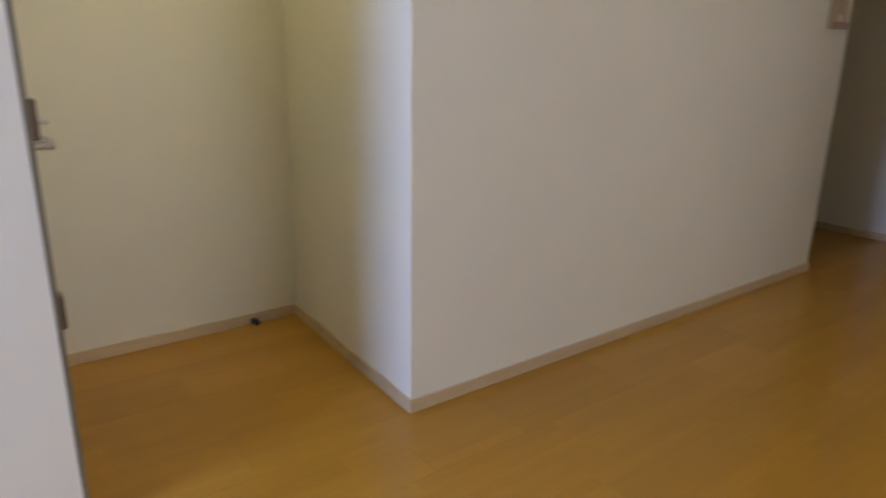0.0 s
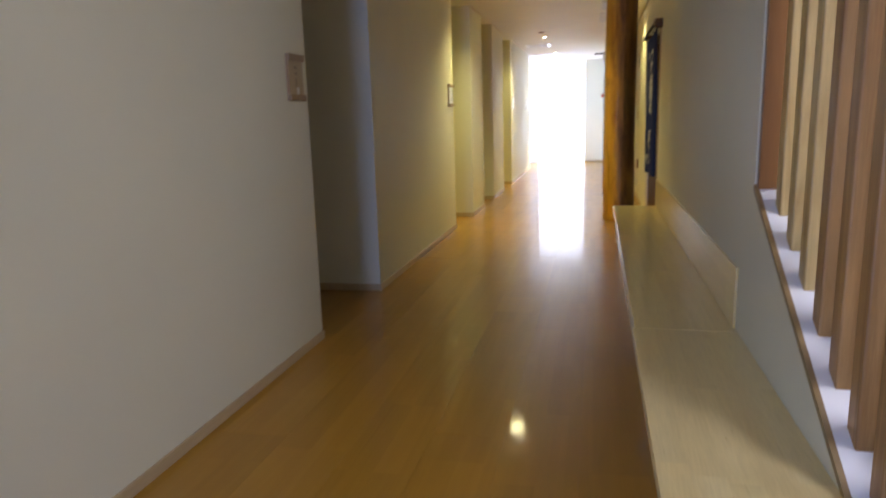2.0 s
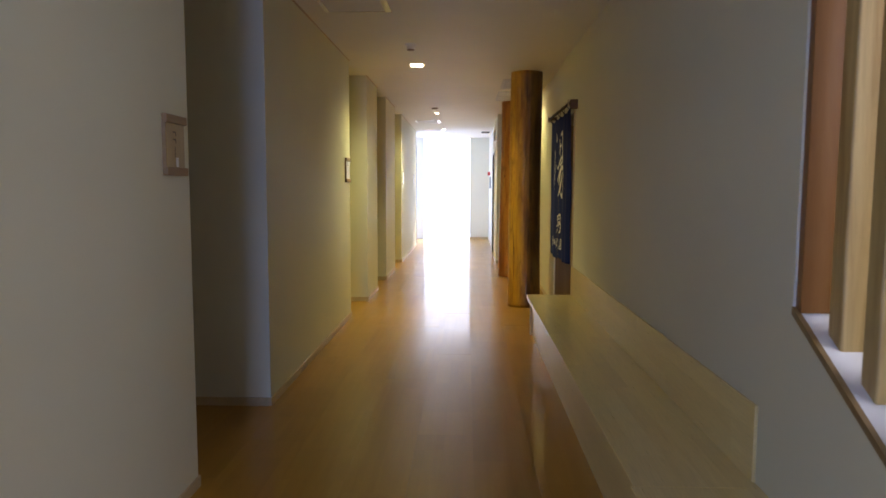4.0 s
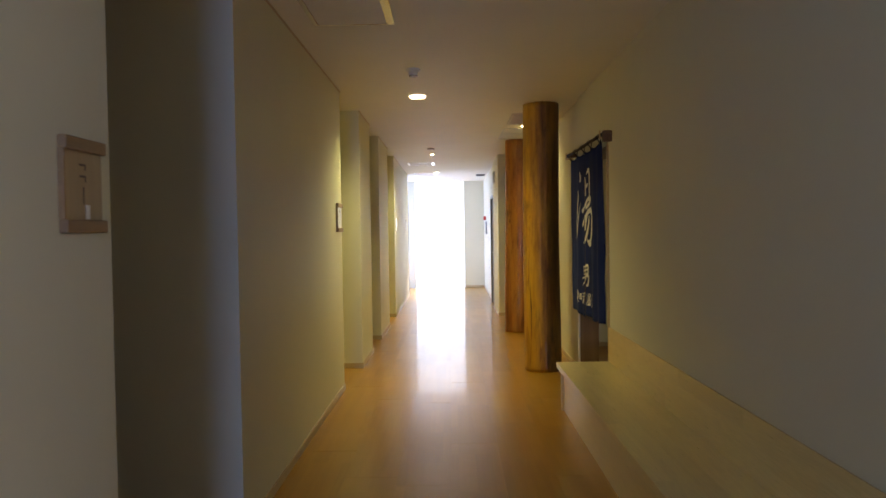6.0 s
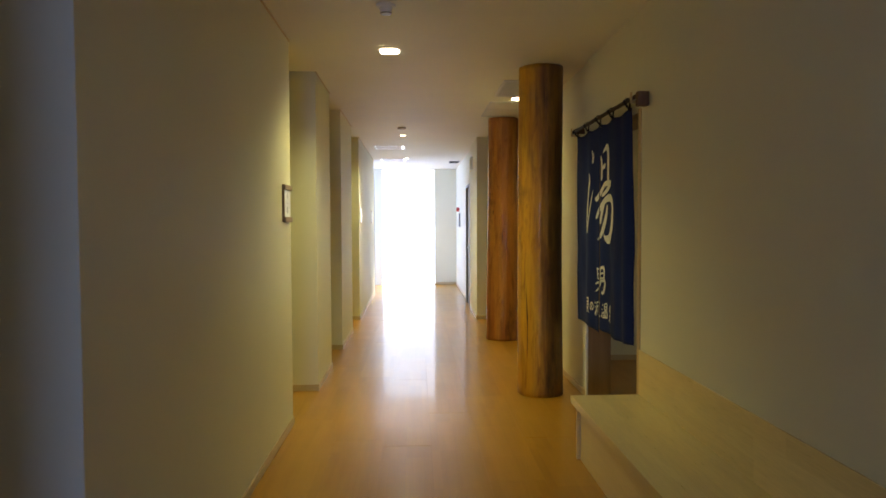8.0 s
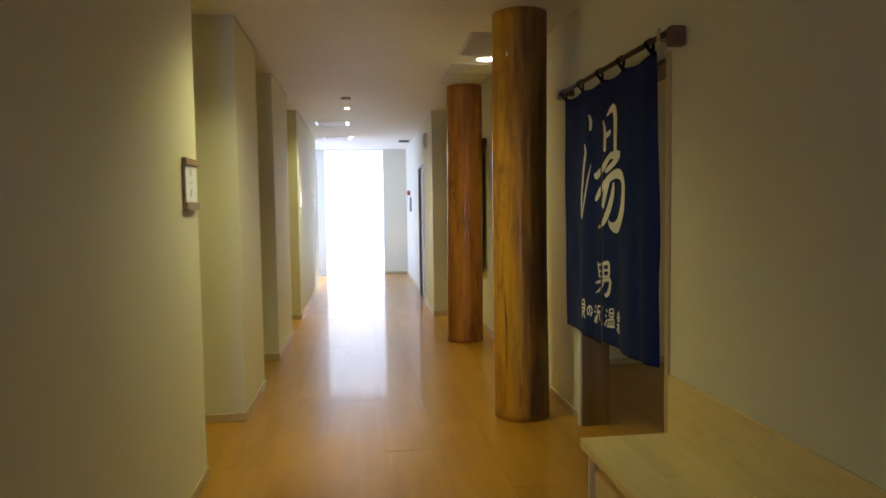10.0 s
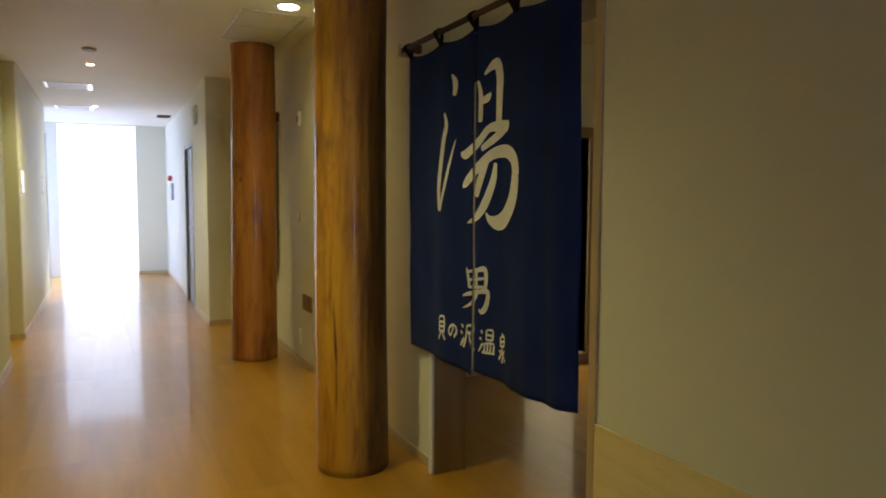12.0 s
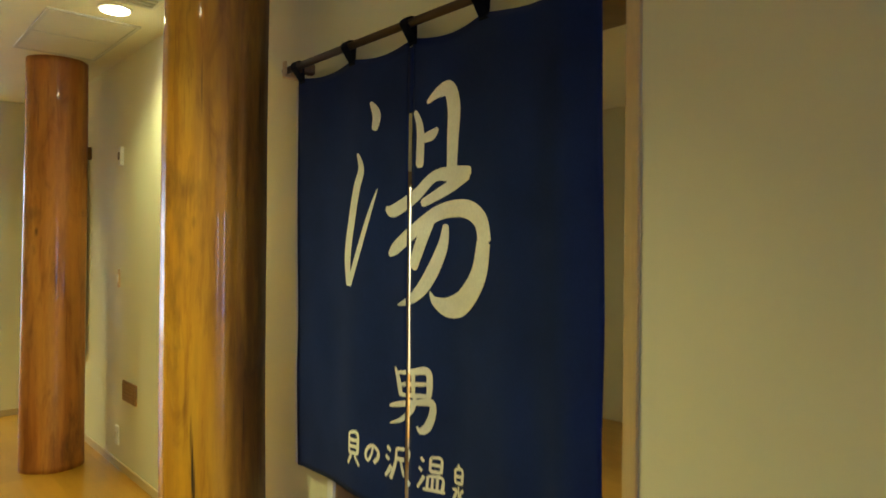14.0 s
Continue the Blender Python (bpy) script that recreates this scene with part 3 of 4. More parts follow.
# ---- far grey door ----
grey = thing("door_2", (0.0, 15.55, 0), "closed grey door in the corridor wall", "door", kind="structure")
piece("door_frame", bm_box(-0.035, 0.05, 15.12, 15.16, 0, 2.06, 0.002), FRAME_GREY, grey)
piece("door_frame", bm_box(-0.035, 0.05, 15.94, 15.98, 0, 2.06, 0.002), FRAME_GREY, grey)
piece("door_frame", bm_box(-0.035, 0.05, 15.16, 15.94, 2.02, 2.06, 0.002), FRAME_GREY, grey)
piece("door_leaf", bm_box(0.0, 0.035, 15.16, 15.94, 0.005, 2.02), GREYDOOR, grey)
h = piece("door_handle", bm_cyl(0.01, 0.05, (-0.025, 15.24, 1.0), "x"), STEEL, grey)
piece("lever", bm_box(-0.056, -0.044, 15.235, 15.36, 0.992, 1.008, 0.003), STEEL, h)

# ---- bath curtain ----
Y0, Y1, XN, ZT, ZB = 9.42, 8.035, 0.385, 2.095, 0.632
SLIT, JOIN, GAP = 0.690, 1.87, 0.009
STRAPS = (0.03, 0.375, 0.70, 1.01, 1.355)
W = Y0 - Y1


def cloth_x(u, v):
    fall = (ZT - v) / (ZT - ZB)
    fold = math.sin(u * 9.0 + 0.6) * 0.5 + math.sin(u * 21.0 + 1.9) * 0.22 + 0.5 * noise.noise(Vector((u * 3.1, v * 0.9, 4.2))) + 0.28 * noise.noise(Vector((u * 7.5, v * 3.2, 1.7)))
    fold += 0.45 * max(0.0, u - 0.85) * math.sin(u * 37.0 + 0.8 * v)
    deep = 1.0 + 1.5 * max(0.0, u - 0.75)
    return XN + 0.022 * deep * fold * (0.35 + 0.65 * fall)


def top_z(u):
    near = [s for s in STRAPS]
    lo = max([s for s in near if s <= u], default=near[0])
    hi = min([s for s in near if s >= u], default=near[-1])
    if hi - lo < 1e-6:
        return ZT
    t = (u - lo) / (hi - lo)
    return ZT - 0.022 * math.sin(math.pi * t)


def cloth_grid(u0, u1, z_top, z_bot, nu, nv, thick=0.0016):
    bm = bmesh.new()
    grid = []
    for j in range(nv + 1):
        row = []
        for i in range(nu + 1):
            u = u0 + (u1 - u0) * i / nu
            a, b = (top_z(u) if z_top is None else z_top), z_bot + 0.008 * math.sin(u * 5)
            v = a + (b - a) * j / nv
            row.append(bm.verts.new((cloth_x(u, v), Y0 - u, v)))
        grid.append(row)
    for j in range(nv):
        for i in range(nu):
            bm.faces.new((grid[j][i], grid[j + 1][i], grid[j + 1][i + 1], grid[j][i + 1]))
    bmesh.ops.recalc_face_normals(bm, faces=bm.faces)
    bmesh.ops.solidify(bm, geom=bm.faces[:], thickness=thick)
    return bm


noren = thing("door_curtain", (XN, (Y0 + Y1) / 2, ZB), "indigo cotton split door curtain with white brushed lettering", "curtain")
piece("panel", cloth_grid(0.0, SLIT - GAP, None, ZB - 0.012, 44, 60), INDIGO, noren, "", True)
piece("panel", cloth_grid(SLIT + GAP, W, None, ZB + 0.012, 44, 60), INDIGO, noren, "", True)
piece("seam", cloth_grid(SLIT - 0.012, SLIT + 0.012, 2.07, JOIN, 2, 8, 0.003), INDIGO, noren, "", True)
piece("hem", cloth_grid(-0.010, 0.000, 2.07, ZB - 0.005, 1, 40, 0.004), DYE, noren, "pale selvedge edge", True)
ROD_Z, ROD_X = 2.135, 0.365
for s in STRAPS:
    s2 = min(max(s, 0.02), W - 0.02)
    bm = bmesh.new()
    n = 14
    ring = []
    for i in range(n + 1):
        a = math.pi * (-0.55 + 2.1 * i / n)
        ring.append((ROD_X + 0.019 * math.cos(a), ROD_Z + 0.019 * math.sin(a)))
    ring = [(cloth_x(s2, ZT) - 0.003, top_z(s2) - 0.02)] + ring[3:-3] + [(cloth_x(s2, ZT) + 0.004, top_z(s2) - 0.02)]
    a = [bm.verts.new((x, Y0 - s2 - 0.020, z)) for x, z in ring]
    b = [bm.verts.new((x, Y0 - s2 + 0.020, z)) for x, z in ring]
    for i in range(len(ring) - 1):
        bm.faces.new((a[i], a[i + 1], b[i + 1], b[i]))
    bmesh.ops.solidify(bm, geom=bm.faces[:], thickness=0.002)
    piece("strap", bm, DARKCLOTH, noren, "", True)


# lettering brushed on the cloth
def cut_slit(bm):
    for u in (SLIT - GAP, SLIT + GAP):
        bmesh.ops.bisect_plane(bm, geom=bm.verts[:] + bm.edges[:] + bm.faces[:], plane_co=(0, Y0 - u, 0), plane_no=(0, 1, 0))
    gone = [f for f in bm.faces if abs(Y0 - f.calc_center_median().y - SLIT) < GAP and f.calc_center_median().z < JOIN]
    bmesh.ops.delete(bm, geom=gone, context="FACES")


def brush(strokes, name, label, du=0.0, dv=0.0):
    bm = bmesh.new()
    lift = 0.0030
    for k, st in enumerate(strokes):
        pts = [Vector((u + du, v + dv, w)) for u, v, w in st]
        dense = []
        for i in range(len(pts) - 1):
            p0, p1, p2, p3 = pts[max(i - 1, 0)], pts[i], pts[i + 1], pts[min(i + 2, len(pts) - 1)]
            for s in range(8):
                t = s / 8
                dense.append(0.5 * ((2 * p1) + (p2 - p0) * t + (2 * p0 - 5 * p1 + 4 * p2 - p3) * t * t + (3 * p1 - p0 - 3 * p2 + p3) * t ** 3))
        dense.append(pts[-1])
        left, right = [], []
        for i, p in enumerate(dense):
            q0, q1 = dense[max(i - 1, 0)], dense[min(i + 1, len(dense) - 1)]
            d = Vector((q1.x - q0.x, q1.y - q0.y))
            d = d.normalized() if d.length > 1e-9 else Vector((1, 0))
            nrm = Vector((-d.y, d.x))
            w = max(p.z, 0.002) * 0.5
            if i == 0 or i == len(dense) - 1:
                w *= 0.55
            for side, sgn in ((left, 1), (right, -1)):
                u, v = p.x + nrm.x * w * sgn, p.y + nrm.y * w * sgn
                side.append(bm.verts.new((cloth_x(u, v) - lift - 0.00012 * k, Y0 - u, v)))
        for i in range(len(left) - 1):
            bm.faces.new((left[i], left[i + 1], right[i + 1], right[i]))
    cut_slit(bm)
    piece(name, bm, DYE, noren, label, True)


S = []
S.append([(0.475, 1.937, 0.012), (0.507, 1.890, 0.042), (0.496, 1.842, 0.028)])
S.append([(0.407, 1.775, 0.012), (0.430, 1.719, 0.034), (0.402, 1.652, 0.042), (0.376, 1.550, 0.044), (0.354, 1.433, 0.044), (0.362, 1.330, 0.032)])
S.append([(0.368, 1.330, 0.028), (0.428, 1.453, 0.026), (0.486, 1.584, 0.017), (0.517, 1.650, 0.004)])
S.append([(0.702, 1.875, 0.016), (0.727, 1.816, 0.032), (0.725, 1.702, 0.034)])
S.append([(0.757, 1.892, 0.012), (0.807, 1.917, 0.034), (0.851, 1.917, 0.050), (0.872, 1.863, 0.056), (0.866, 1.766, 0.050), (0.862, 1.687, 0.044)])
S.append([(0.738, 1.787, 0.026), (0.778, 1.795, 0.032), (0.803, 1.812, 0.012)])
S.append([(0.560, 1.587, 0.014), (0.600, 1.577, 0.042), (0.706, 1.617, 0.040), (0.790, 1.672, 0.034), (0.880, 1.672, 0.046), (0.949, 1.677, 0.024)])
S.append([(0.941, 1.667, 0.026), (0.853, 1.637, 0.036), (0.734, 1.592, 0.026)])
S.append([(0.578, 1.437, 0.014), (0.616, 1.462, 0.044), (0.712, 1.517, 0.044), (0.811, 1.565, 0.046), (0.920, 1.572, 0.052), (0.990, 1.537, 0.056), (1.008, 1.473, 0.056)])
S.append([(1.004, 1.482, 0.056), (0.984, 1.388, 0.064), (0.922, 1.314, 0.072), (0.852, 1.290, 0.060), (0.796, 1.304, 0.030), (0.775, 1.332, 0.005)])
S.append([(0.777, 1.547, 0.034), (0.738, 1.482, 0.046), (0.698, 1.397, 0.042)])
S.append([(0.838, 1.530, 0.024), (0.822, 1.457, 0.044), (0.763, 1.362, 0.048), (0.699, 1.307, 0.032), (0.626, 1.282, 0.006)])
brush(S, "lettering", "large brushed white character for hot water", 0.012, -0.005)
S = []
S.append([(0.622, 1.086, 0.010), (0.640, 1.045, 0.020), (0.652, 1.000, 0.018)])
S.append([(0.634, 1.070, 0.010), (0.700, 1.080, 0.018), (0.768, 1.090, 0.025), (0.778, 1.050, 0.025), (0.772, 1.008, 0.020)])
S.append([(0.652, 1.036, 0.014), (0.766, 1.052, 0.013)])
S.append([(0.652, 1.004, 0.013), (0.768, 1.016, 0.014)])
S.append([(0.708, 1.082, 0.018), (0.710, 1.008, 0.016)])
S.append([(0.600, 0.962, 0.008), (0.645, 0.974, 0.018), (0.730, 0.992, 0.018), (0.786, 0.998, 0.025), (0.790, 0.968, 0.027), (0.770, 0.926, 0.029), (0.742, 0.908, 0.020), (0.726, 0.920, 0.006)])
S.append([(0.718, 1.006, 0.016), (0.705, 0.968, 0.020), (0.660, 0.930, 0.016), (0.604, 0.908, 0.005)])
brush(S, "lettering", "brushed white character for men", 0.006, -0.003)


def small_glyph(strokes, u0, u1, v0, v1, width, label):
    """Brush strokes given in a unit square, laid into a box on the cloth with a slight lean."""
    out = []
    for st in strokes:
        n = len(st)
        out.append([(u0 + (x + 0.06 * (y - 0.5)) * (u1 - u0), v0 + (y + 0.05 * (x - 0.5)) * (v1 - v0),
                     width * (0.75 + 0.5 * i / max(n - 1, 1) if n > 2 else 1.0)) for i, (x, y) in enumerate(st)])
    brush(out, "lettering", label)


small_glyph([[(0.15, 1.0), (0.15, 0.35)], [(0.15, 1.0), (0.78, 1.02), (0.80, 0.35)], [(0.18, 0.79), (0.78, 0.80)],
             [(0.18, 0.58), (0.78, 0.60)], [(0.16, 0.37), (0.80, 0.39)], [(0.36, 0.32), (0.05, 0.0)], [(0.60, 0.32), (0.97, 0.02)]],
            0.384, 0.462, 0.728, 0.834, 0.0125, "small brushed white character")
small_glyph([[(0.55, 0.86), (0.46, 0.42), (0.24, 0.08), (0.05, 0.36), (0.20, 0.76), (0.56, 0.93), (0.92, 0.68), (0.92, 0.34), (0.64, 0.02)]],
            0.486, 0.554, 0.758, 0.818, 0.0115, "small brushed white character")
small_glyph([[(0.05, 0.96), (0.19, 0.83)], [(0.0, 0.66), (0.15, 0.56)], [(0.0, 0.04), (0.10, 0.18), (0.24, 0.40)],
             [(0.42, 0.95), (0.86, 0.98), (0.83, 0.66)], [(0.42, 0.66), (0.84, 0.69)], [(0.42, 0.95), (0.40, 0.52), (0.22, 0.0)],
             [(0.60, 0.65), (0.74, 0.28), (1.0, 0.0)]], 0.586, 0.712, 0.730, 0.836, 0.0135, "small brushed white character")
small_glyph([[(0.05, 0.96), (0.18, 0.85)], [(0.0, 0.66), (0.14, 0.57)], [(0.0, 0.06), (0.10, 0.22), (0.22, 0.44)],
             [(0.42, 1.0), (0.42, 0.60)], [(0.42, 1.0), (0.82, 1.02), (0.82, 0.60)], [(0.44, 0.81), (0.80, 0.82)], [(0.42, 0.61), (0.82, 0.62)],
             [(0.36, 0.45), (0.36, 0.10)], [(0.36, 0.45), (0.90, 0.47), (0.90, 0.10)], [(0.54, 0.44), (0.54, 0.10)], [(0.72, 0.44), (0.72, 0.10)],
             [(0.22, 0.06), (1.02, 0.09)]], 0.742, 0.848, 0.732, 0.834, 0.0105, "small brushed white character")
small_glyph([[(0.52, 1.04), (0.42, 0.93)], [(0.25, 0.90), (0.26, 0.56)], [(0.25, 0.90), (0.75, 0.92), (0.74, 0.56)], [(0.27, 0.73), (0.74, 0.75)],
             [(0.26, 0.57), (0.74, 0.58)], [(0.50, 0.50), (0.52, 0.02), (0.40, 0.06)], [(0.08, 0.38), (0.38, 0.37), (0.08, 0.06)],
             [(0.88, 0.44), (0.62, 0.32)], [(0.58, 0.30), (1.0, 0.02)]], 0.872, 0.938, 0.722, 0.836, 0.010, "small brushed white character")

rod = thing("curtain_rod", (ROD_X, 8.6, ROD_Z), "dark wooden curtain rod on two wall blocks", "curtain rod")
piece("rod", bm_cyl(0.013, 1.66, (ROD_X, 8.66, ROD_Z), "y", 16, 0.003), ROD, rod, "", True)
piece("bracket", bm_box(ROD_X - 0.016, XR, 7.815, 7.862, 2.068, 2.152, 0.008, 2), SIGNWOOD, rod, "brown wooden wall block")
piece("bracket", bm_box(ROD_X - 0.005, XR2, 9.385, 9.415, 2.115, 2.155, 0.004), SIGNWOOD, rod, "brown wooden wall block")

for yb in (7.93, 9.455):
    for dx in (-0.022, 0.014):
        piece("cradle", bm_box(ROD_X + dx, ROD_X + dx + 0.008, yb - 0.012, yb + 0.012, ROD_Z - 0.022, ROD_Z + 0.030, 0.002), CASING, rod, "pale wooden cradle")
    piece("cradle", bm_box(ROD_X - 0.022, XR, yb - 0.012, yb + 0.012, ROD_Z - 0.034, ROD_Z - 0.020, 0.002), CASING, rod, "pale wooden cradle")

# ---- wall signs ----
def room_sign(x, y0, y1, handwritten, label):
    ob = thing("room_sign", (x, (y0 + y1) / 2, 1.535), label, "sign", "room signs")
    piece("plate", bm_box(x, x + 0.010, y0 + 0.008, y1 - 0.004, 1.425, 1.645, 0.001), PLATE if handwritten else PAPER if y0 < 10 else GLOSSY, ob)
    for z0 in (1.412, 1.624):
        piece("rail", bm_box(x, x + (0.024 if y0 < 10 else 0.007), y0, y1, z0, z0 + 0.034, 0.004, 2), SIGNRAIL, ob, "brown wooden rail")
    if y0 < 10:
        piece("edge_strip", bm_box(x, x + 0.016, y0 + 0.001, y0 + 0.008, 1.446, 1.624, 0.001), SIGNRAIL, ob)
    m = (y0 + y1) / 2
    f = x + 0.010
    if handwritten:
        for z in (1.590, 1.560):
            piece("writing_bar", bm_box(f, f + 0.0012, m - 0.016, m + 0.014, z - 0.003, z + 0.003, 0.0005), INK, ob)
            piece("writing_bar", bm_box(f, f + 0.0012, m + 0.008, m + 0.014, z - 0.015, z - 0.003, 0.0005), INK, ob)
        piece("writing_bar", bm_box(f, f + 0.0012, m - 0.002, m + 0.004, 1.488, 1.532, 0.0005), INK, ob)
        piece("tag", bm_box(f, f + 0.003, m + 0.008, m + 0.028, 1.448, 1.486, 0.001), PLASTIC, ob, "small white tag")
    else:
        piece("sheet", bm_box(f, f + 0.0015, y0 + 0.018, y1 - 0.012, 1.448, 1.622, 0.0005), PAINT if y0 < 10 else GLOSSY, ob, "white sheet")
        for z0, z1 in ((1.575, 1.606), (1.535, 1.541), (1.474, 1.512)):
            piece("writing_bar", bm_box(f + 0.0015, f + 0.0025, m - 0.004, m + 0.004, z0, z1, 0.0003), INK, ob)


GLOSSY = mat_plain("glossy_sheet", (0.82, 0.82, 0.80), 0.16)
PLATE = mat_wood("sign_board", (0.44, 0.33, 0.18), (0.54, 0.42, 0.24), 2, 8, 0.5)
room_sign(XL, 4.333, 4.532, True, "beige board room sign with brown rails and brushed marks")
room_sign(XL, 8.405, 8.645, False, "white paper room sign between two brown wooden rails")
room_sign(XC, 14.05, 14.23, False, "glossy white room sign between two brown wooden rails")
room_sign(XC, 16.60, 16.78, False, "glossy white room sign between two brown wooden rails")

# ---- ceiling fittings ----
for lx, ly, watts in LAMPS:
    ob = thing("downlight", (lx, ly, H), "small warm recessed ceiling downlight, lit", "ceiling light", "downlights")
    size = 1.0 if ly < 12 else 0.45
    piece("rim", bm_cyl(0.085 * size, 0.008, (lx, ly, H - 0.004), "z", 32, 0.002), PLASTIC, ob)
    if 8 < ly < 9:
        lens = bm_box(lx - 0.064, lx + 0.064, ly - 0.064, ly + 0.064, H - 0.014, H - 0.006)
        bmesh.ops.bevel(lens, geom=[e for e in lens.edges if abs(e.verts[0].co.z - e.verts[1].co.z) > 0.001], offset=0.028, segments=5, affect="EDGES", profile=0.5)
    else:
        lens = bm_cyl(0.066 * size, 0.008, (lx, ly, H - 0.010), "z", 32, 0.002)
    piece("diffuser", lens, GLOW, ob, "glowing warm diffuser")
for x, y in ((-1.085, 7.93), (-1.098, 12.90)):
    ob = thing("smoke_detector", (x, y, H), "round white smoke detector on the ceiling", "smoke detector", "detectors")
    if y > 10:
        piece("base", bm_cyl(0.055, 0.022, (x, y, H - 0.011), "z", 28, 0.004), TAUPE, ob, "brown flat base")
        continue
    piece("base", bm_cyl(0.055, 0.018, (x, y, H - 0.009), "z", 28, 0.003), PLASTIC, ob)
    piece("chamber", bm_cyl(0.030, 0.032, (x, y, H - 0.034), "z", 24, 0.003, 0.042), PLASTIC, ob)
    piece("ring", bm_cyl(0.034, 0.006, (x, y, H - 0.052), "z", 24, 0.001), BRONZE, ob)
for x0, y0, y1 in ((-1.62, 6.27, 6.77), (-1.59, 14.98, 15.42), (-1.60, 17.12, 17.50)):
    x1 = x0 + 0.49
    ob = thing("ceiling_panel", ((x0 + x1) / 2, (y0 + y1) / 2, H), "square white ceiling panel in a polished metal frame", "ceiling panel", "ceiling panels")
    piece("panel", bm_box(x0 + 0.030, x1 - 0.050, y0 + 0.012, y1 - 0.012, H - 0.004, H, 0.001), HATCH, ob)
    for a, b, c, d in ((x0, x0 + 0.030, y0, y1), (x1 - 0.050, x1, y0, y1), (x0 + 0.030, x1 - 0.050, y0, y0 + 0.012), (x0 + 0.030, x1 - 0.050, y1 - 0.012, y1)):
        piece("frame_strip", bm_box(a, b, c, d, H - 0.008, H, 0.002), POLISHED, ob, "polished metal strip")
hatch = thing("ceiling_hatch", (0.12, 11.47, H), "white two-leaf ceiling access hatch with a thin frame", "hatch")
piece("panel", bm_box(-0.13, 0.29, 11.03, 11.91, H - 0.006, H, 0.001), HATCH, hatch)
for x0, x1, ya, yb in ((-0.15, -0.13, 11.01, 11.93), (0.29, 0.31, 11.01, 11.93), (-0.13, 0.29, 11.01, 11.03), (-0.13, 0.29, 11.91, 11.93), (-0.13, 0.29, 11.462, 11.474)):
    piece("frame_strip", bm_box(x0, x1, ya, yb, H - 0.010, H, 0.001), ALU, hatch)
spk = thing("ceiling_vent", (0.06, 10.30, H), "grey square ceiling vent grille", "vent")
piece("frame", bm_box(-0.14, 0.26, 9.96, 10.66, H - 0.014, H, 0.003), HATCH, spk)
for k in range(15):
    piece("slat", bm_box(-0.115, 0.235, 9.99 + 0.044 * k, 10.018 + 0.044 * k, H - 0.020, H - 0.014), ALU, spk)
vent = thing("ceiling_vent", (-0.12, 17.8, H), "dark slotted ceiling vent by the end wall", "vent")
piece("frame", bm_box(-0.24, -0.04, 17.65, 17.95, H - 0.014, H, 0.003), GREYDOOR, vent)
for k in range(6):
    piece("slat", bm_box(-0.23, -0.05, 17.67 + 0.045 * k, 17.69 + 0.045 * k, H - 0.020, H - 0.014), BLACK, vent)

# ---- right wall fittings ----
def wall_plate(name, label, cat, x, y0, y1, z0, z1, depth, mat, knob=None):
    ob = thing(name, (x, (y0 + y1) / 2, z0), label, cat)
    piece("plate", bm_box(x - depth, x, y0, y1, z0, z1, min(0.004, depth * 0.3), 2), mat, ob)
    if knob:
        piece("button", bm_box(x - depth - 0.006, x - depth, (y0 + y1) / 2 - 0.012, (y0 + y1) / 2 + 0.012, (z0 + z1) / 2 - 0.025, (z0 + z1) / 2 + 0.025, 0.002), knob, ob)


wall_plate("coat_hook", "small white plastic bracket on the papered wall", "hook", XR2, 11.75, 11.80, 1.97, 2.09, 0.022, PLASTIC, BRONZE)
wall_plate("light_switch", "narrow brass-coloured switch plate on the wall", "switch", XR2, 11.80, 11.83, 1.18, 1.30, 0.012, CASING, PLASTIC)
wall_plate("power_outlet", "white wall outlet low on the papered wall", "outlet", XR2, 11.80, 11.87, 0.155, 0.275, 0.010, PLASTIC, PAPER)
lv = thing("wall_louvre", (XR2, 11.53, 0.5), "small brown wooden louvre low on the wall", "vent")
piece("frame", bm_box(XR2 - 0.012, XR2, 11.45, 11.71, 0.465, 0.595, 0.003), LOUVRE, lv)
for k in range(5):
    piece("slat", bm_box(XR2 - 0.018, XR2 - 0.012, 11.465, 11.695, 0.478 + 0.022 * k, 0.490 + 0.022 * k, 0.001), LOUVRE, lv)
rod = thing("curtain_rod", (XR2 - 0.055, 13.1, 2.135), "dark wooden curtain rod on brown blocks beyond the reddish log", "curtain rod")
piece("rod", bm_cyl(0.013, 1.22, (XR2 - 0.055, 13.16, 2.135), "y", 16, 0.003), ROD, rod, "", True)
piece("bracket", bm_box(XR2 - 0.070, XR2, 12.50, 12.545, 2.075, 2.165, 0.006, 2), SIGNWOOD, rod, "brown wooden wall block")
piece("bracket", bm_box(XR2 - 0.070, XR2, 13.72, 13.765, 2.075, 2.165, 0.006, 2), SIGNWOOD, rod, "brown wooden wall block")
red = thing("door_curtain", (XR2 - 0.055, 13.1, 0.64), "dark maroon cotton split door curtain beyond the reddish log", "curtain")
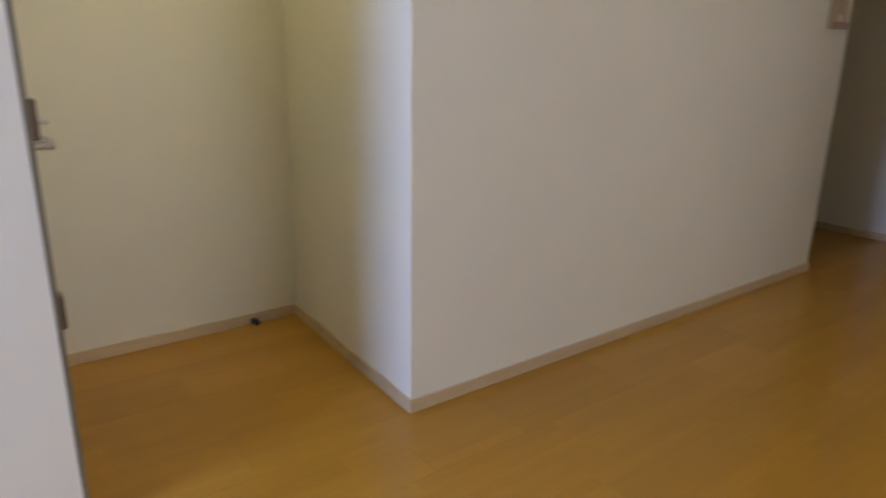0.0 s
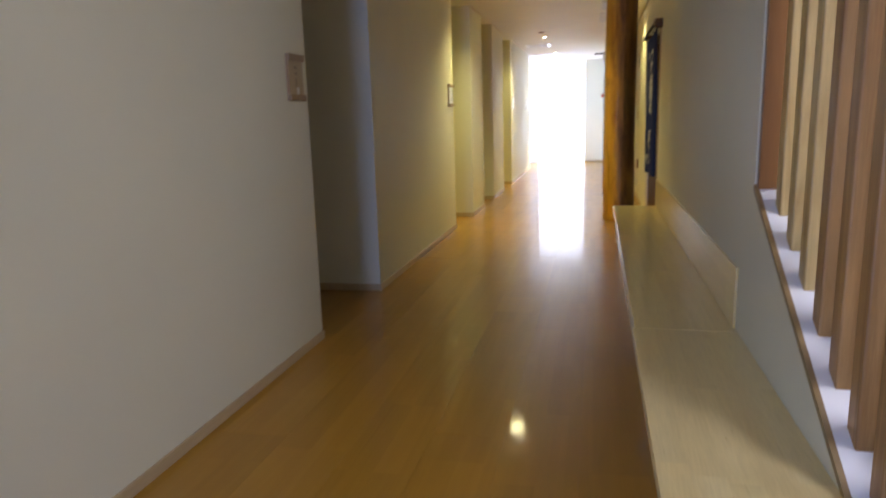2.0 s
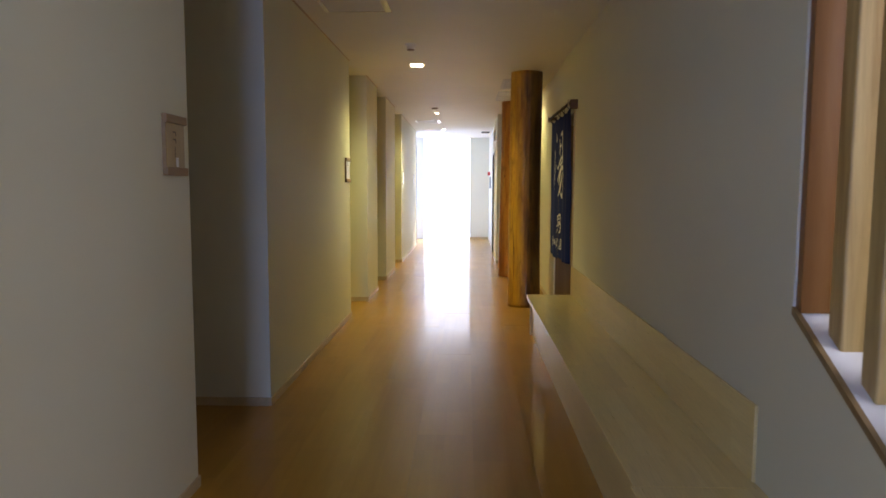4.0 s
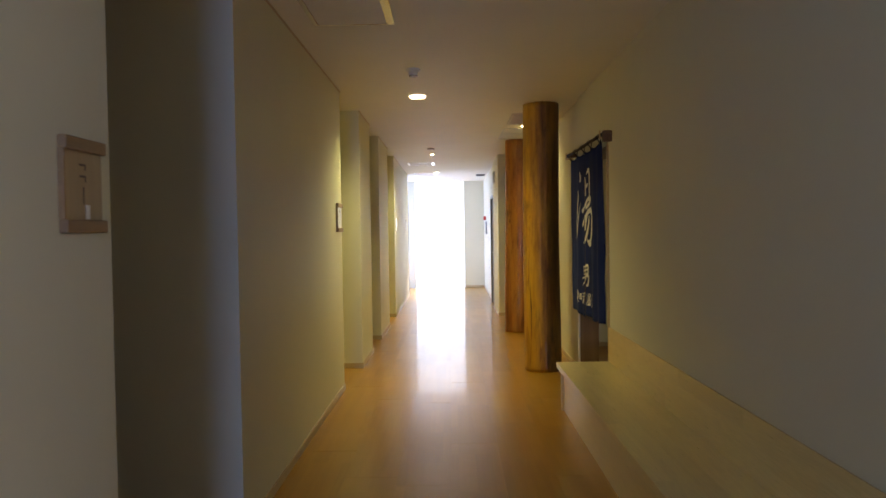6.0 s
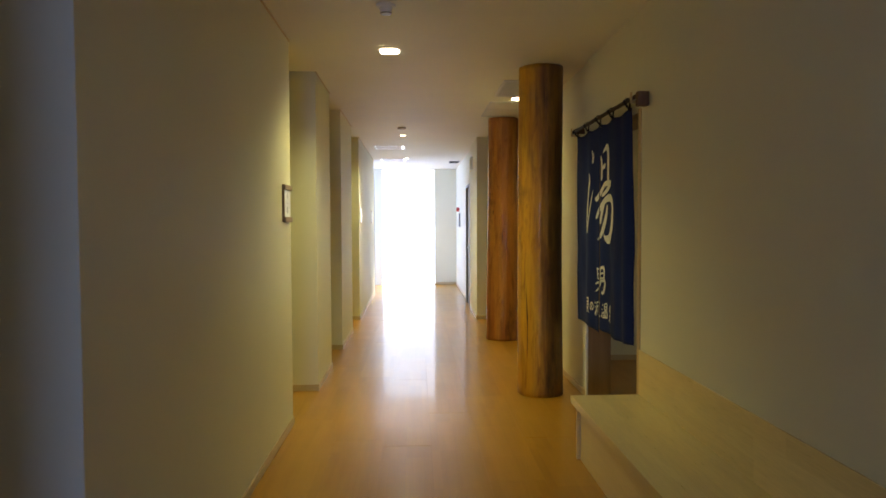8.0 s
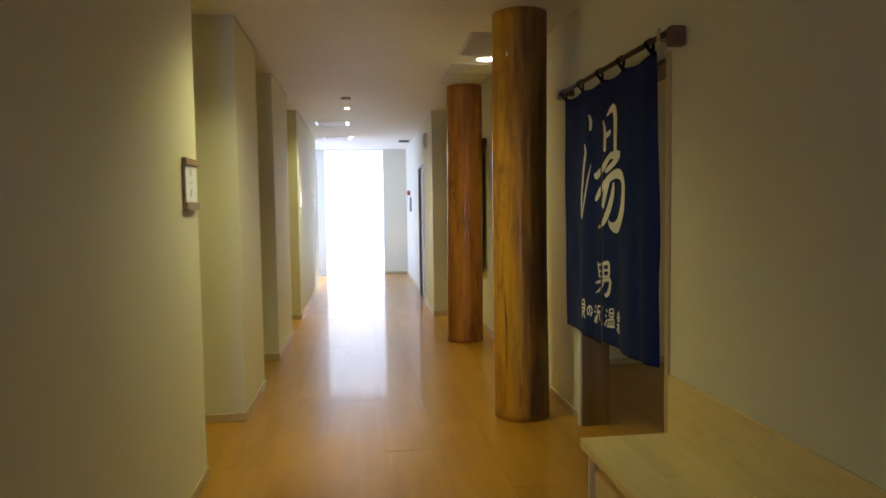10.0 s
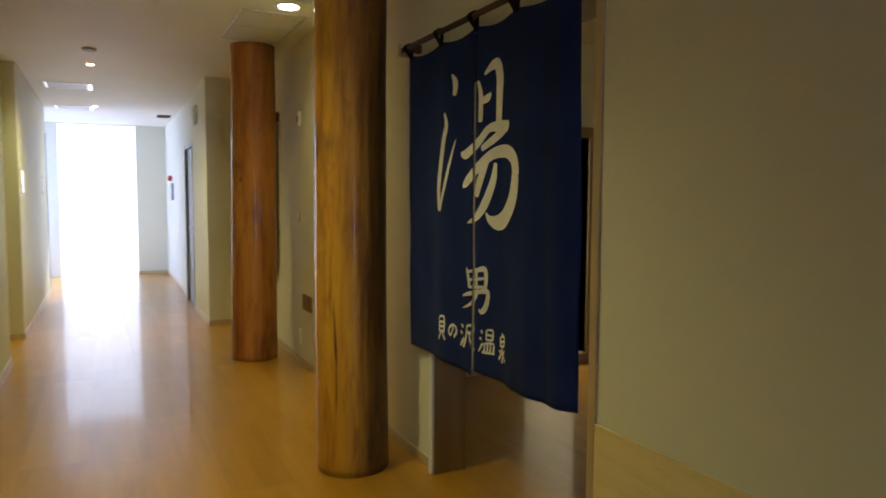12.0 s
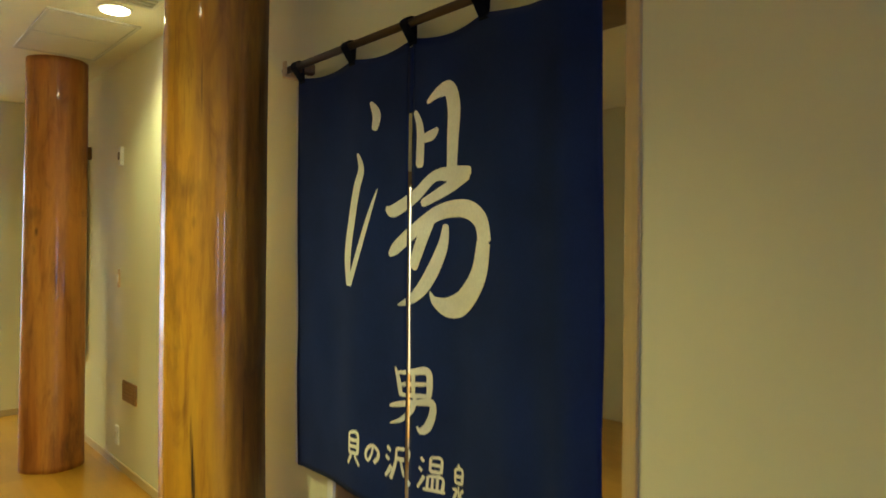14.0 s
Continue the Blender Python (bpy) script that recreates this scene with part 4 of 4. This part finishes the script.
for ya, yb in ((12.58, 13.10), (13.12, 13.66)):
    bm = bmesh.new()
    rows = [[bm.verts.new((XR2 - 0.058 + 0.014 * math.sin(i * 0.8 + ya) * (0.3 + 0.7 * j / 20), ya + (yb - ya) * i / 24, 2.10 - 1.45 * j / 20)) for i in range(25)] for j in range(21)]
    for j in range(20):
        for i in range(24):
            bm.faces.new((rows[j][i], rows[j + 1][i], rows[j + 1][i + 1], rows[j][i + 1]))
    bmesh.ops.solidify(bm, geom=bm.faces[:], thickness=0.0016)
    piece("panel", bm, MAROON, red, "", True)
    for y in (ya + 0.04, yb - 0.04):
        piece("strap", bm_box(XR2 - 0.074, XR2 - 0.036, y - 0.02, y + 0.02, 2.085, 2.155, 0.006, 2), MAROON, red)
ex = thing("emergency_light", (XS, 14.6, 2.35), "white emergency light box on the wall", "light box")
piece("housing", bm_box(XS - 0.035, XS, 14.50, 14.74, 2.24, 2.44, 0.006, 2), PLASTIC, ex)
piece("face", bm_box(XS - 0.039, XS - 0.035, 14.52, 14.72, 2.26, 2.42, 0.001), PAPER, ex)
al = thing("fire_alarm", (XE, 18.3, 1.6), "red-topped fire alarm panel on the wall", "alarm")
piece("lamp", bm_cyl(0.045, 0.06, (XE - 0.045, 18.25, 1.70), "x", 24, 0.010), REDP, al, "red dome lamp")
piece("panel", bm_box(XE - 0.03, XE, 18.16, 18.34, 1.34, 1.62, 0.004), GREYDOOR, al)

# ---- floor ----
floor = structure("floor", bm_box(-6.3, 4.4, -4.4, YF + 0.2, -0.12, -0.0035), FLOOR, "glossy amber varnished board floor running along the corridor", "floor")
PW, PL = 0.303, 1.818
plank = mesh_of("plank", bm_box(-PW / 2 + 0.0002, PW / 2 - 0.0002, -PL / 2 + 0.0002, PL / 2 - 0.0002, -0.012, 0.0, 0.0003), FLOOR)
rnd = random.Random(7)
for i in range(15):
    x = -2.80 + PW * i
    off = rnd.choice((0.0, 0.606, 1.212)) + 0.13 * (i % 2)
    for j in range(12):
        y = -1.2 + off + PL * j
        if y - PL / 2 > YF:
            continue
        ob = new("plank", plank)
        ob.parent = floor
        ob.location = (x, y, 0.0)
        ob.rotation_euler = (rnd.gauss(0, 0.0003), rnd.gauss(0, 0.0009), 0)
